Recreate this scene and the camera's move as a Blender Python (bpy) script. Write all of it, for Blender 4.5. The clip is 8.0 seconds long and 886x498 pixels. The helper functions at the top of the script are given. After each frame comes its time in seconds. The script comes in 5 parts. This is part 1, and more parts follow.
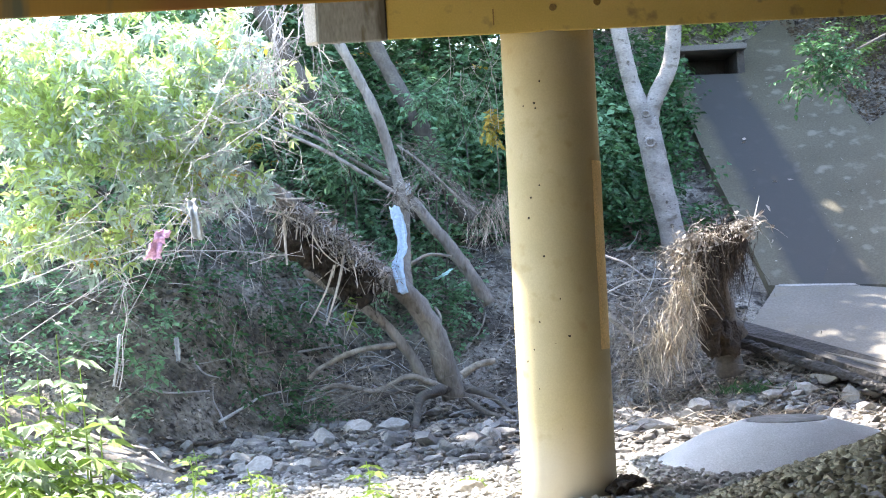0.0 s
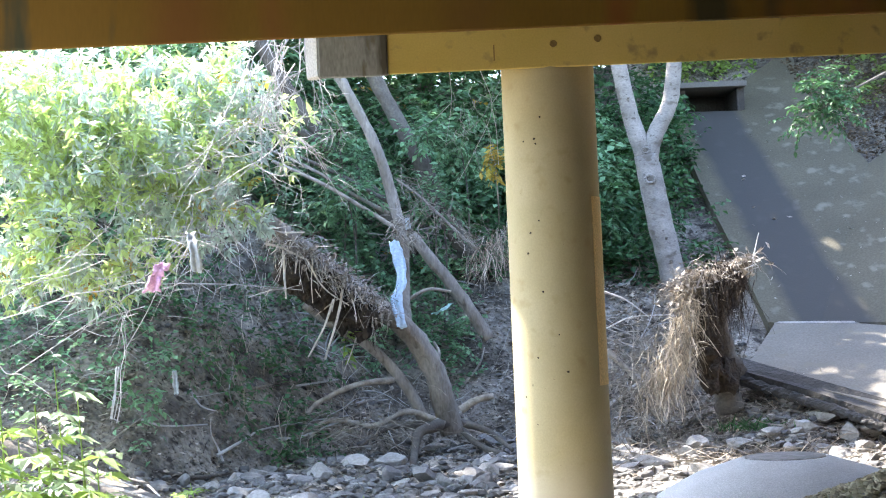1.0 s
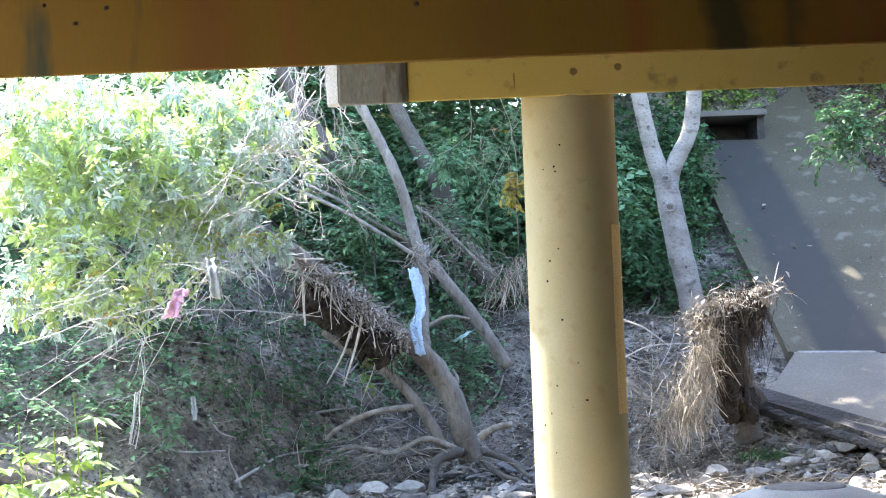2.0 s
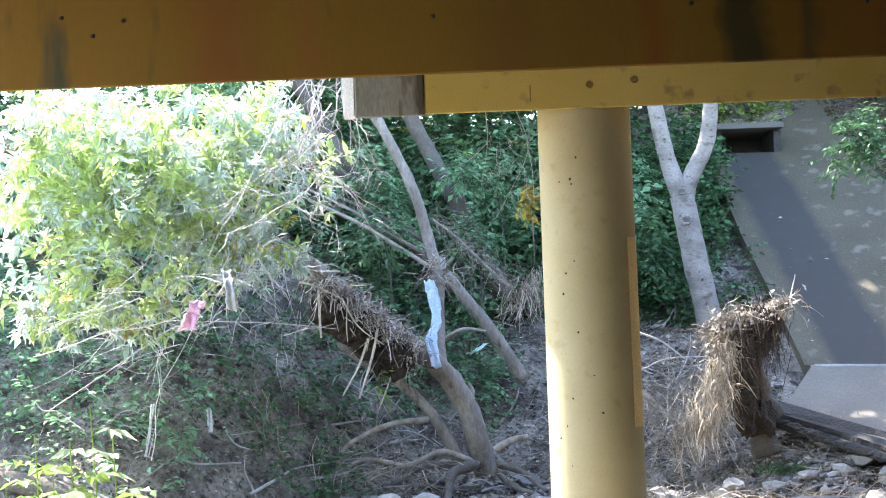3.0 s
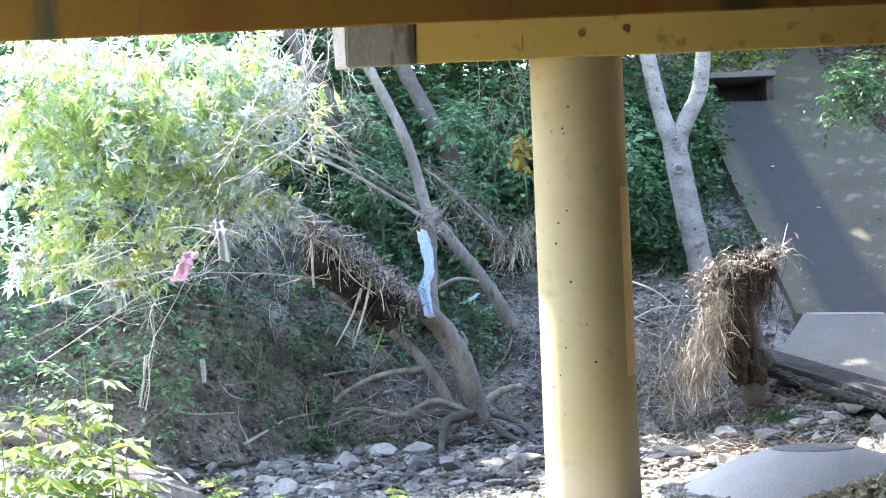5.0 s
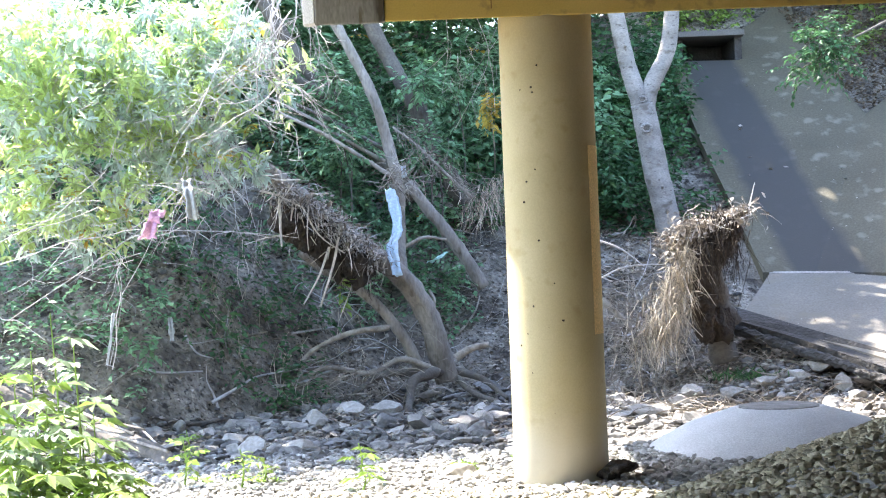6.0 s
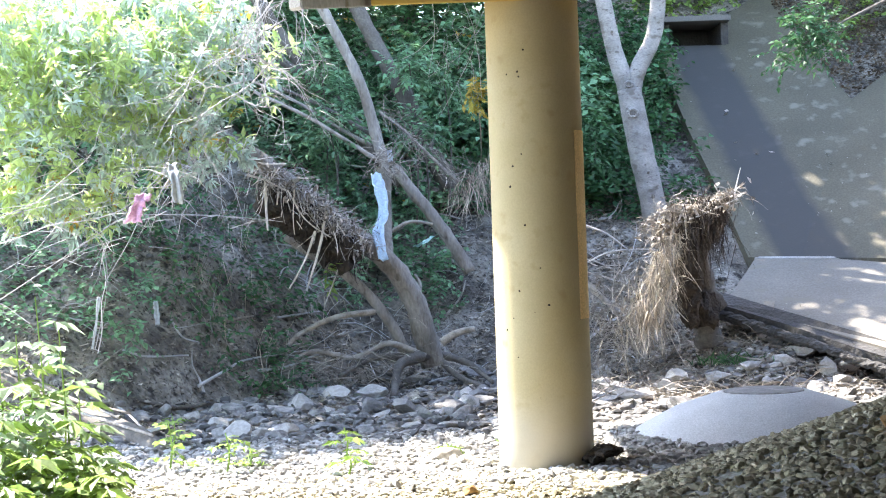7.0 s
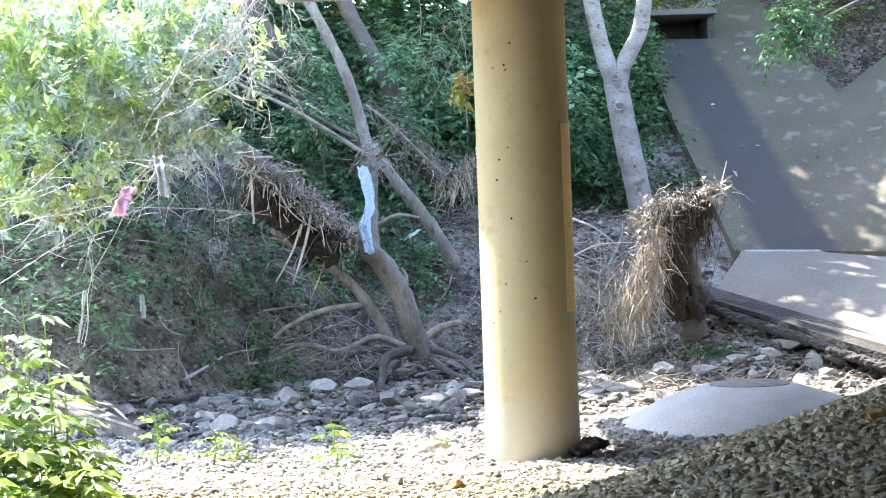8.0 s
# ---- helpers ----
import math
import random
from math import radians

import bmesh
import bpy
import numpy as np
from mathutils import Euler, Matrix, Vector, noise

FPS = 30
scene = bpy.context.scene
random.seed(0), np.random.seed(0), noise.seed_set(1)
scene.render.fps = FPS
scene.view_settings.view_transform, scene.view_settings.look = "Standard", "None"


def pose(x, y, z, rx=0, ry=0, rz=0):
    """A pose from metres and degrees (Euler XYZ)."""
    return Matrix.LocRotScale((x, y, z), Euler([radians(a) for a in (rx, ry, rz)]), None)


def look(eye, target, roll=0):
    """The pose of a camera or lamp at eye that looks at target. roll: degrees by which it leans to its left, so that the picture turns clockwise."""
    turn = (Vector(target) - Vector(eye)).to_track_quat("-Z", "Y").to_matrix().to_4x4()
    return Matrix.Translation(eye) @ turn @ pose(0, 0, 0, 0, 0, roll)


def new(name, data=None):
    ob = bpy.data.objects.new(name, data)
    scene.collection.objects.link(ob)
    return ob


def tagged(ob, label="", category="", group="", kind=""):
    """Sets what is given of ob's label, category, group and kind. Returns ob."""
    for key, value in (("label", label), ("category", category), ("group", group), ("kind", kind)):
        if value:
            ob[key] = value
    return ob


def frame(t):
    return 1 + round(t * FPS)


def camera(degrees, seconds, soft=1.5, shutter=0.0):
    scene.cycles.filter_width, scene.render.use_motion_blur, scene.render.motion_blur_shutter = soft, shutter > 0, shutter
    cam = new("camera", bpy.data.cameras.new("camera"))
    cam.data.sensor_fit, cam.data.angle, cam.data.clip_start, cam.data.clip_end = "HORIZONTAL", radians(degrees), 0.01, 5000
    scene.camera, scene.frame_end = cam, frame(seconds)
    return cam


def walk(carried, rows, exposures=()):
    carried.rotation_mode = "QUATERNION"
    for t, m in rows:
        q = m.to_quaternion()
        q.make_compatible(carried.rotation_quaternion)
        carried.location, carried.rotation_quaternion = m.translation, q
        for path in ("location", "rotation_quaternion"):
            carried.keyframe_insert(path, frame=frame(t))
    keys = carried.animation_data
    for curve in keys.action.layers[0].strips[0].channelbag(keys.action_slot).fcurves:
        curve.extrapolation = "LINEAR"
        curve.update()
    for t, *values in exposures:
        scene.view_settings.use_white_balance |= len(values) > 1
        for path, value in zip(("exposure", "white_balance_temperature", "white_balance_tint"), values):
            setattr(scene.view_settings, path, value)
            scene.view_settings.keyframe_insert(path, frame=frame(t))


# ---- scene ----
# ---------------------------------------------------------------- camera
cam = camera(30.0, 8.0, soft=1.1)
EYE = (0.0, 0.0, 2.1)
# seconds, yaw, pitch, roll in degrees: a long lens on one spot, tilting and panning
ROWS = [
    (0.0, -0.009, 0.653, -2.898),
    (0.5, -0.290, 1.261, -2.659),
    (1.0, -0.089, 1.857, -2.494),
    (1.5, 0.194, 2.411, -2.410),
    (1.7, 0.331, 2.600, -2.310),
    (2.8, 1.000, 3.215, -2.080),
    (3.0, 1.078, 3.281, -2.078),
    (3.5, 1.248, 3.414, -1.985),
    (4.0, 1.301, 3.489, -2.012),
    (4.5, 1.251, 2.746, -2.250),
    (5.0, 0.887, 1.537, -2.283),
    (5.2, 0.517, 1.055, -2.276),
    (6.3, -0.283, -0.118, -2.195),
    (6.5, -0.396, -0.239, -2.189),
    (7.0, -0.627, -0.497, -2.090),
    (7.5, -0.861, -0.719, -2.016),
    (8.0, -1.084, -0.746, -2.082),
]
walk(cam, [(t, pose(*EYE, 0, 0, yaw) @ pose(0, 0, 0, 90 + pitch) @ pose(0, 0, 0, 0, 0, roll)) for t, yaw, pitch, roll in ROWS],
     [(0.0, 3.02, 6500, 13), (4.0, 3.1, 6500, 13), (8.0, 3.1, 6500, 13)])

# ---------------------------------------------------------------- light
SUN_WAY = Vector((-0.46, 0.38, 0.80)).normalized()  # towards the sun
world = bpy.data.worlds.new("sky")
scene.world = world
world.use_nodes = True
sky = world.node_tree.nodes.new("ShaderNodeTexSky")
sky.sky_type, sky.sun_disc = "NISHITA", False
sky.sun_elevation = math.asin(SUN_WAY.z)
sky.sun_rotation = math.atan2(SUN_WAY.x, SUN_WAY.y)
world.node_tree.links.new(sky.outputs[0], world.node_tree.nodes["Background"].inputs[0])
world.node_tree.nodes["Background"].inputs[1].default_value = 0.15
sun = new("sun", bpy.data.lights.new("sun", "SUN"))
sun.data.energy, sun.data.angle, sun.data.color = 3.2, radians(0.53), (1.0, 0.95, 0.86)
sun.matrix_world = look(SUN_WAY * 60, (0, 0, 0))


# ---------------------------------------------------------------- materials
def mat(name, c1, c2, scale=3.0, fine=40.0, rough=0.9, bump=0.3, dist=0.01, leaf=0.0, vary=0.25, spots=None, stretch=(1, 1, 1), contrast=0.2, grit=0.5):
    """Two colours blended by a broad noise, a fine grain, random lightness piece by piece, bump; spots: (colour, scale, share)."""
    m = bpy.data.materials.new(name)
    m.use_nodes = True
    nt = m.node_tree
    n, l = nt.nodes, nt.links
    bsdf = n["Principled BSDF"]
    co = n.new("ShaderNodeTexCoord")
    mp = n.new("ShaderNodeMapping")
    mp.inputs["Scale"].default_value = stretch
    l.new(co.outputs["Object"], mp.inputs[0])

    def noise_tex(sc, detail=5):
        t = n.new("ShaderNodeTexNoise")
        t.inputs["Scale"].default_value, t.inputs["Detail"].default_value = sc, detail
        l.new(mp.outputs[0], t.inputs["Vector"])
        return t

    def mix(kind, fac, a, b):
        x = n.new("ShaderNodeMix")
        x.data_type, x.blend_type = "RGBA", kind
        for sock, v in ((x.inputs[0], fac), (x.inputs[6], a), (x.inputs[7], b)):
            if isinstance(v, (int, float)):
                sock.default_value = v
            elif isinstance(v, tuple):
                sock.default_value = (*v, 1)
            else:
                l.new(v, sock)
        return x.outputs[2]

    def ramp(v, lo, hi):
        r = n.new("ShaderNodeMapRange")
        r.inputs[1].default_value, r.inputs[2].default_value = lo, hi
        l.new(v, r.inputs[0])
        return r.outputs[0]

    broad, grain = noise_tex(scale), noise_tex(fine, 3)
    col = mix("MIX", ramp(broad.outputs[0], 0.5 - contrast, 0.5 + contrast), c1, c2)
    col = mix("MULTIPLY", grit, col, mix("MIX", ramp(grain.outputs[0], 0.3, 0.7), (0.55, 0.55, 0.55), (1.3, 1.3, 1.3)))
    for sc, colour, lo, hi in spots or ():
        s = noise_tex(sc, 4)
        col = mix("MIX", ramp(s.outputs[0], lo, hi), col, colour)
    if vary:
        geo = n.new("ShaderNodeNewGeometry")
        hsv = n.new("ShaderNodeHueSaturation")
        l.new(ramp(geo.outputs["Random Per Island"], 0, 1), hsv.inputs["Value"])
        r = hsv.inputs["Value"].links[0].from_node
        r.inputs[3].default_value, r.inputs[4].default_value = 1 - vary, 1 + vary
        l.new(col, hsv.inputs["Color"])
        col = hsv.outputs[0]
    l.new(col, bsdf.inputs["Base Color"])
    bsdf.inputs["Roughness"].default_value = rough
    if bump:
        b = n.new("ShaderNodeBump")
        b.inputs["Strength"].default_value, b.inputs["Distance"].default_value = bump, dist
        l.new(grain.outputs[0], b.inputs["Height"])
        l.new(b.outputs[0], bsdf.inputs["Normal"])
    if leaf:
        tr = n.new("ShaderNodeBsdfTranslucent")
        l.new(col, tr.inputs[0])
        sh = n.new("ShaderNodeMixShader")
        sh.inputs[0].default_value = leaf
        l.new(bsdf.outputs[0], sh.inputs[1])
        l.new(tr.outputs[0], sh.inputs[2])
        l.new(sh.outputs[0], n["Material Output"].inputs[0])
    return m


CONCRETE = mat("tan_concrete", (0.43, 0.36, 0.19), (0.50, 0.435, 0.265), 1.3, 60, 0.85, 0.06, 0.003, vary=0, grit=0.15,
               spots=((6, (0.40, 0.32, 0.17), 0.60, 0.75), (35, (0.2, 0.15, 0.08), 0.74, 0.78)))
GIRDER = mat("stained_concrete", (0.21, 0.108, 0.009), (0.26, 0.140, 0.015), 0.9, 50, 0.9, 0.05, 0.005, vary=0, stretch=(1, 1, 0.2), grit=0.12,
             spots=((1.1, (0.27, 0.10, 0.02), 0.56, 0.72), (1.7, (0.07, 0.065, 0.03), 0.66, 0.72)))
# pale end-face colour stands in for sunlight on the cap's end
SUNLIT_END = mat("sunlit_end_concrete", (0.58, 0.57, 0.54), (0.68, 0.67, 0.64), 2.0, 50, 0.9, 0.1, 0.004, vary=0)
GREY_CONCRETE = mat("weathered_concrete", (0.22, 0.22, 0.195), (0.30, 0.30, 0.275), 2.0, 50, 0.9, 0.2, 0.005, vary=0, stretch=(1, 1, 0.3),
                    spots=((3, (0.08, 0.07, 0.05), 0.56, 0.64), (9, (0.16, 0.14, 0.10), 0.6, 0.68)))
# concrete kept dark in colour to cut bounced light under the deck
SHADED_WALL = mat("shade_dark_concrete", (0.10, 0.095, 0.085), (0.15, 0.14, 0.125), 0.8, 40, 0.9, 0.2, 0.005, vary=0)
PLUG = mat("brown_mortar", (0.20, 0.13, 0.035), (0.27, 0.18, 0.06), 6, 60, 0.9, 0.2, 0.003, vary=0)
CAP_CONCRETE = mat("ochre_concrete", (0.56, 0.41, 0.10), (0.63, 0.47, 0.15), 1.3, 60, 0.85, 0.06, 0.003, vary=0, grit=0.15,
                   spots=((6, (0.33, 0.24, 0.09), 0.60, 0.75),))
PATCH = mat("ochre_strip", (0.76, 0.56, 0.25), (0.82, 0.62, 0.30), 2.0, 60, 0.9, 0.1, 0.003, vary=0)
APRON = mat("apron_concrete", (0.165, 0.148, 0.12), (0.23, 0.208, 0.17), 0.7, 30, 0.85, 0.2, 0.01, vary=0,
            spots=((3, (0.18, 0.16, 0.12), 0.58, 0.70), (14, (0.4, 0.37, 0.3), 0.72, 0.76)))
# darker copy of the apron concrete: shade on the upper slabs is in the colour
SHADED_APRON = mat("shaded_streaked_apron", (0.082, 0.072, 0.045), (0.118, 0.103, 0.066), 0.7, 30, 0.8, 0.2, 0.01, vary=0,
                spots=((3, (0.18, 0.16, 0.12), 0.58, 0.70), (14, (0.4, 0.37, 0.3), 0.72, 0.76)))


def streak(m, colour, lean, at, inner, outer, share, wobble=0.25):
    """A band of colour along the line x = lean * y + at, inner to outer metres to each side."""
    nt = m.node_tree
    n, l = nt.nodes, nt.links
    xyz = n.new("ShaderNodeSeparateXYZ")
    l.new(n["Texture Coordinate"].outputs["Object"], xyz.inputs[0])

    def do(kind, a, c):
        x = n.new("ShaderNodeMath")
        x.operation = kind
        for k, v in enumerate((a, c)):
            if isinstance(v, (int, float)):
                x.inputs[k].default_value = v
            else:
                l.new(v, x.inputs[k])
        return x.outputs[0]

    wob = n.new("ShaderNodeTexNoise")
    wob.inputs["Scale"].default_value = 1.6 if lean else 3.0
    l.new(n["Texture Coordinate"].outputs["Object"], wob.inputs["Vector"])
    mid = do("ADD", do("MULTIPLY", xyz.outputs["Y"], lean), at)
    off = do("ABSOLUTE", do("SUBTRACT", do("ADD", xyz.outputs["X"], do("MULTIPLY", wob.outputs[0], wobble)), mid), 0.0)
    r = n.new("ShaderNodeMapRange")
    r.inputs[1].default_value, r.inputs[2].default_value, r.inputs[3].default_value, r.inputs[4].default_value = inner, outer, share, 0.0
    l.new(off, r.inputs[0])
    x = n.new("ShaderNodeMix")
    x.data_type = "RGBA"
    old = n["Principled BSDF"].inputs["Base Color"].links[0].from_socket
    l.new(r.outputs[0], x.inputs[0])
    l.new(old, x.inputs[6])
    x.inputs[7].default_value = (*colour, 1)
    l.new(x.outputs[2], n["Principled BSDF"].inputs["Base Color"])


streak(SHADED_APRON, (0.045, 0.043, 0.039), -0.140, 10.20, 0.44, 0.64, 0.92)
for at, inner, outer, colour, share in ((2.25, 0.08, 0.22, (0.035, 0.033, 0.012), 0.85), (2.75, 0.02, 0.10, (0.05, 0.045, 0.015), 0.5), (1.55, 0.02, 0.16, (0.26, 0.075, 0.012), 0.7),
                                        (-1.75, 0.08, 0.40, (0.22, 0.075, 0.015), 0.6), (0.45, 0.03, 0.30, (0.20, 0.085, 0.02), 0.45), (3.4, 0.03, 0.2, (0.24, 0.08, 0.02), 0.5)):
    streak(GIRDER, colour, 0.0, at, inner, outer, share, 0.25)


def silt_and_bounce(m, colour, low, high, share):
    """Dried silt, with light bounced off the gravel painted in, up to an uneven height on a pier."""
    nt = m.node_tree
    n, l = nt.nodes, nt.links
    co = n["Texture Coordinate"].outputs["Object"]
    xyz, wob, add = n.new("ShaderNodeSeparateXYZ"), n.new("ShaderNodeTexNoise"), n.new("ShaderNodeMath")
    wob.inputs["Scale"].default_value = 2.5
    l.new(co, xyz.inputs[0])
    l.new(co, wob.inputs["Vector"])
    add.operation, add.inputs[1].default_value = "MULTIPLY_ADD", 0.35
    l.new(wob.outputs[0], add.inputs[0])
    l.new(xyz.outputs["Z"], add.inputs[2])
    r, x = n.new("ShaderNodeMapRange"), n.new("ShaderNodeMix")
    r.inputs[1].default_value, r.inputs[2].default_value, r.inputs[3].default_value, r.inputs[4].default_value = low, high, share, 0.0
    l.new(add.outputs[0], r.inputs[0])
    x.data_type = "RGBA"
    l.new(r.outputs[0], x.inputs[0])
    l.new(n["Principled BSDF"].inputs["Base Color"].links[0].from_socket, x.inputs[6])
    x.inputs[7].default_value = (*colour, 1)
    l.new(x.outputs[2], n["Principled BSDF"].inputs["Base Color"])


# paler column foot: silt and gravel bounce light share this colour
silt_and_bounce(CONCRETE, (0.56, 0.53, 0.46), 0.36, 0.78, 0.5)
MANHOLE = mat("pale_concrete", (0.54, 0.545, 0.55), (0.62, 0.625, 0.63), 2.0, 60, 0.9, 0.15, 0.004, vary=0)
IRON = mat("cast_iron", (0.20, 0.195, 0.19), (0.34, 0.33, 0.32), 9, 60, 0.85, 0.3, 0.004, vary=0)
EARTH = mat("dark_earth", (0.12, 0.103, 0.083), (0.32, 0.285, 0.235), 1.5, 14, 0.95, 1.0, 0.10, vary=0, contrast=0.12, grit=0.9,
            spots=((9, (0.32, 0.29, 0.24), 0.61, 0.66), (5, (0.045, 0.036, 0.028), 0.57, 0.66), (22, (0.04, 0.033, 0.026), 0.60, 0.66)))
SILT = mat("pale_gravel_bed", (0.24, 0.23, 0.21), (0.34, 0.33, 0.305), 2.0, 26, 0.95, 0.7, 0.03, vary=0,
           spots=((18, (0.22, 0.2, 0.16), 0.55, 0.65),))
GRAVEL = mat("limestone_gravel", (0.28, 0.245, 0.15), (0.42, 0.385, 0.28), 4, 50, 0.95, 0.3, 0.006, vary=0.45)
BAR_GRAVEL = mat("washed_pale_gravel", (0.27, 0.26, 0.24), (0.44, 0.43, 0.40), 4, 50, 0.95, 0.3, 0.006, vary=0.5)
STONE = mat("grey_creek_stone", (0.075, 0.072, 0.068), (0.24, 0.23, 0.215), 3, 30, 0.9, 0.4, 0.01, vary=0.45)
ROCK = mat("pale_broken_rock", (0.25, 0.235, 0.21), (0.38, 0.36, 0.33), 3, 24, 0.9, 0.5, 0.015, vary=0.3)
RUST_STONE = mat("rusty_stone", (0.30, 0.17, 0.06), (0.42, 0.26, 0.10), 5, 30, 0.9, 0.4, 0.01, vary=0)
BARK = mat("grey_brown_bark", (0.19, 0.165, 0.135), (0.35, 0.315, 0.27), 4, 30, 0.95, 0.9, 0.02, vary=0, stretch=(1, 1, 0.35),
           spots=((9, (0.10, 0.08, 0.06), 0.6, 0.72),))
PALE_BARK = mat("pale_grey_bark", (0.19, 0.175, 0.155), (0.36, 0.335, 0.305), 2.2, 26, 0.9, 0.6, 0.012, vary=0, stretch=(1, 1, 1.8),
                spots=((3.2, (0.15, 0.13, 0.11), 0.57, 0.66), (11, (0.13, 0.115, 0.10), 0.62, 0.68)))
DARK_BARK = mat("dark_bark", (0.10, 0.085, 0.07), (0.17, 0.15, 0.125), 4, 26, 0.95, 0.8, 0.02, vary=0)
TWIG = mat("dry_twig", (0.20, 0.17, 0.135), (0.42, 0.375, 0.315), 8, 50, 0.95, 0.2, 0.004, vary=0.35)
GREY_TWIG = mat("bleached_twig", (0.38, 0.36, 0.34), (0.52, 0.50, 0.48), 8, 50, 0.9, 0.2, 0.004, vary=0.25)
STRAW = mat("flood_straw", (0.30, 0.245, 0.175), (0.58, 0.51, 0.41), 3, 40, 0.95, 0.2, 0.004, vary=0.55)
# lighter copy of the flood straw: sun on the debris put into the colour
PALE_STRAW = mat("sunlit_straw", (0.42, 0.37, 0.30), (0.66, 0.61, 0.53), 3, 40, 0.95, 0.2, 0.004, vary=0.4)
# brown soil, with the shade of the hollow under the debris in its colour
SOIL_CLOD = mat("shaded_root_soil", (0.032, 0.025, 0.019), (0.075, 0.054, 0.037), 5, 24, 0.95, 1.0, 0.05, vary=0)
# crown green lifted far up: the glare of sunlight is in the colour
LEAF_BRIGHT = mat("sunlit_leaf", (0.44, 0.57, 0.19), (0.56, 0.66, 0.30), 1.5, 30, 0.45, 0, leaf=0.62, vary=0.35)
# bluish white paints the sky reflected on the crown's leaves
LEAF_BLUE = mat("sky_sheen_leaf", (0.48, 0.59, 0.48), (0.60, 0.69, 0.61), 1.5, 30, 0.45, 0, leaf=0.55, vary=0.3)
LEAF_PALE = mat("pale_weed_leaf", (0.25, 0.37, 0.20), (0.38, 0.47, 0.32), 1.5, 30, 0.45, 0, leaf=0.4, vary=0.35)
# next two: leaf copies with shade and half sun in their colour
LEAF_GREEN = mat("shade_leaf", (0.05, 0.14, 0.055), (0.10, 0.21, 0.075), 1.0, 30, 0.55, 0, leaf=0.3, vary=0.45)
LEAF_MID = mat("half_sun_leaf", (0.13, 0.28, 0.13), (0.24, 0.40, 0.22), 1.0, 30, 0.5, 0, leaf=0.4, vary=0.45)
# damp toe concrete, also the painted shade inside the drain outlet
DAMP_SHADE = mat("damp_shaded_concrete", (0.035, 0.033, 0.03), (0.065, 0.06, 0.055), 2, 20, 0.8, 0.8, 0.04, vary=0)
LEAF_WEED = mat("weed_leaf", (0.20, 0.33, 0.06), (0.32, 0.44, 0.12), 1.5, 30, 0.45, 0, leaf=0.4, vary=0.35)
LEAF_YELLOW = mat("yellowing_leaf", (0.42, 0.36, 0.06), (0.50, 0.30, 0.05), 2.0, 30, 0.6, 0, leaf=0.35, vary=0.3)
LEAF_DRY = mat("dry_leaf", (0.16, 0.125, 0.09), (0.50, 0.45, 0.385), 3.0, 30, 0.9, 0, vary=0.4)
LEAF_BROWN = mat("fallen_brown_leaf", (0.055, 0.04, 0.024), (0.17, 0.125, 0.08), 3.0, 30, 0.9, 0, vary=0.5)
BLUE_FILM = mat("pale_blue_plastic", (0.50, 0.66, 0.78), (0.66, 0.77, 0.85), 6, 30, 0.4, 0.2, 0.01, leaf=0.25, vary=0)
WHITE_FILM = mat("white_plastic", (0.38, 0.42, 0.44), (0.52, 0.55, 0.56), 6, 30, 0.5, 0.2, 0.01, leaf=0.25, vary=0)
PINK_CLOTH = mat("pink_cloth", (0.66, 0.36, 0.56), (0.78, 0.50, 0.70), 9, 60, 0.9, 0.3, 0.006, vary=0)
GREEN_FILM = mat("mint_plastic", (0.30, 0.55, 0.45), (0.45, 0.65, 0.58), 6, 30, 0.5, 0.2, 0.01, vary=0)


# ---------------------------------------------------------------- mesh tools
class Build:
    """Vertices and faces of one mesh."""

    def __init__(self):
        self.v, self.f = [], []

    def add(self, verts, faces):
        k = len(self.v)
        self.v.extend(verts)
        self.f.extend([tuple(i + k for i in q) for q in faces])


def mesh_of(name, b, material, smooth_faces=False):
    me = bpy.data.meshes.new(name)
    me.from_pydata([tuple(p) for p in b.v], [], b.f)
    me.materials.append(material)
    if smooth_faces:
        me.polygons.foreach_set("use_smooth", [True] * len(me.polygons))
    me.update()
    return me


def part(name, b, material, parent=None, label="", smooth_faces=False):
    ob = new(name, mesh_of(name, b, material, smooth_faces))
    if parent is not None:
        ob.parent = parent
        ob.matrix_parent_inverse = parent.matrix_world.inverted()
    if label:
        ob["label"] = label
    return ob


def thing(name, place, label, category, group="", kind=""):
    ob = new(name)
    ob.empty_display_size = 0.2
    ob.matrix_world = Matrix.Translation(place)
    return tagged(ob, label, category, group, kind)


def course(points, steps=5):
    """A smooth line through points (Catmull-Rom)."""
    p = [Vector(q) for q in points]
    if len(p) < 3:
        return [p[0].lerp(p[-1], i / steps) for i in range(steps + 1)]
    p = [p[0] * 2 - p[1]] + p + [p[-1] * 2 - p[-2]]
    out = []
    for i in range(1, len(p) - 2):
        for k in range(steps):
            t = k / steps
            out.append(0.5 * (2 * p[i] + (p[i + 1] - p[i - 1]) * t + (2 * p[i - 1] - 5 * p[i] + 4 * p[i + 1] - p[i + 2]) * t * t
                              + (3 * p[i] - p[i - 1] - 3 * p[i + 1] + p[i + 2]) * t ** 3))
    return out + [p[-2]]


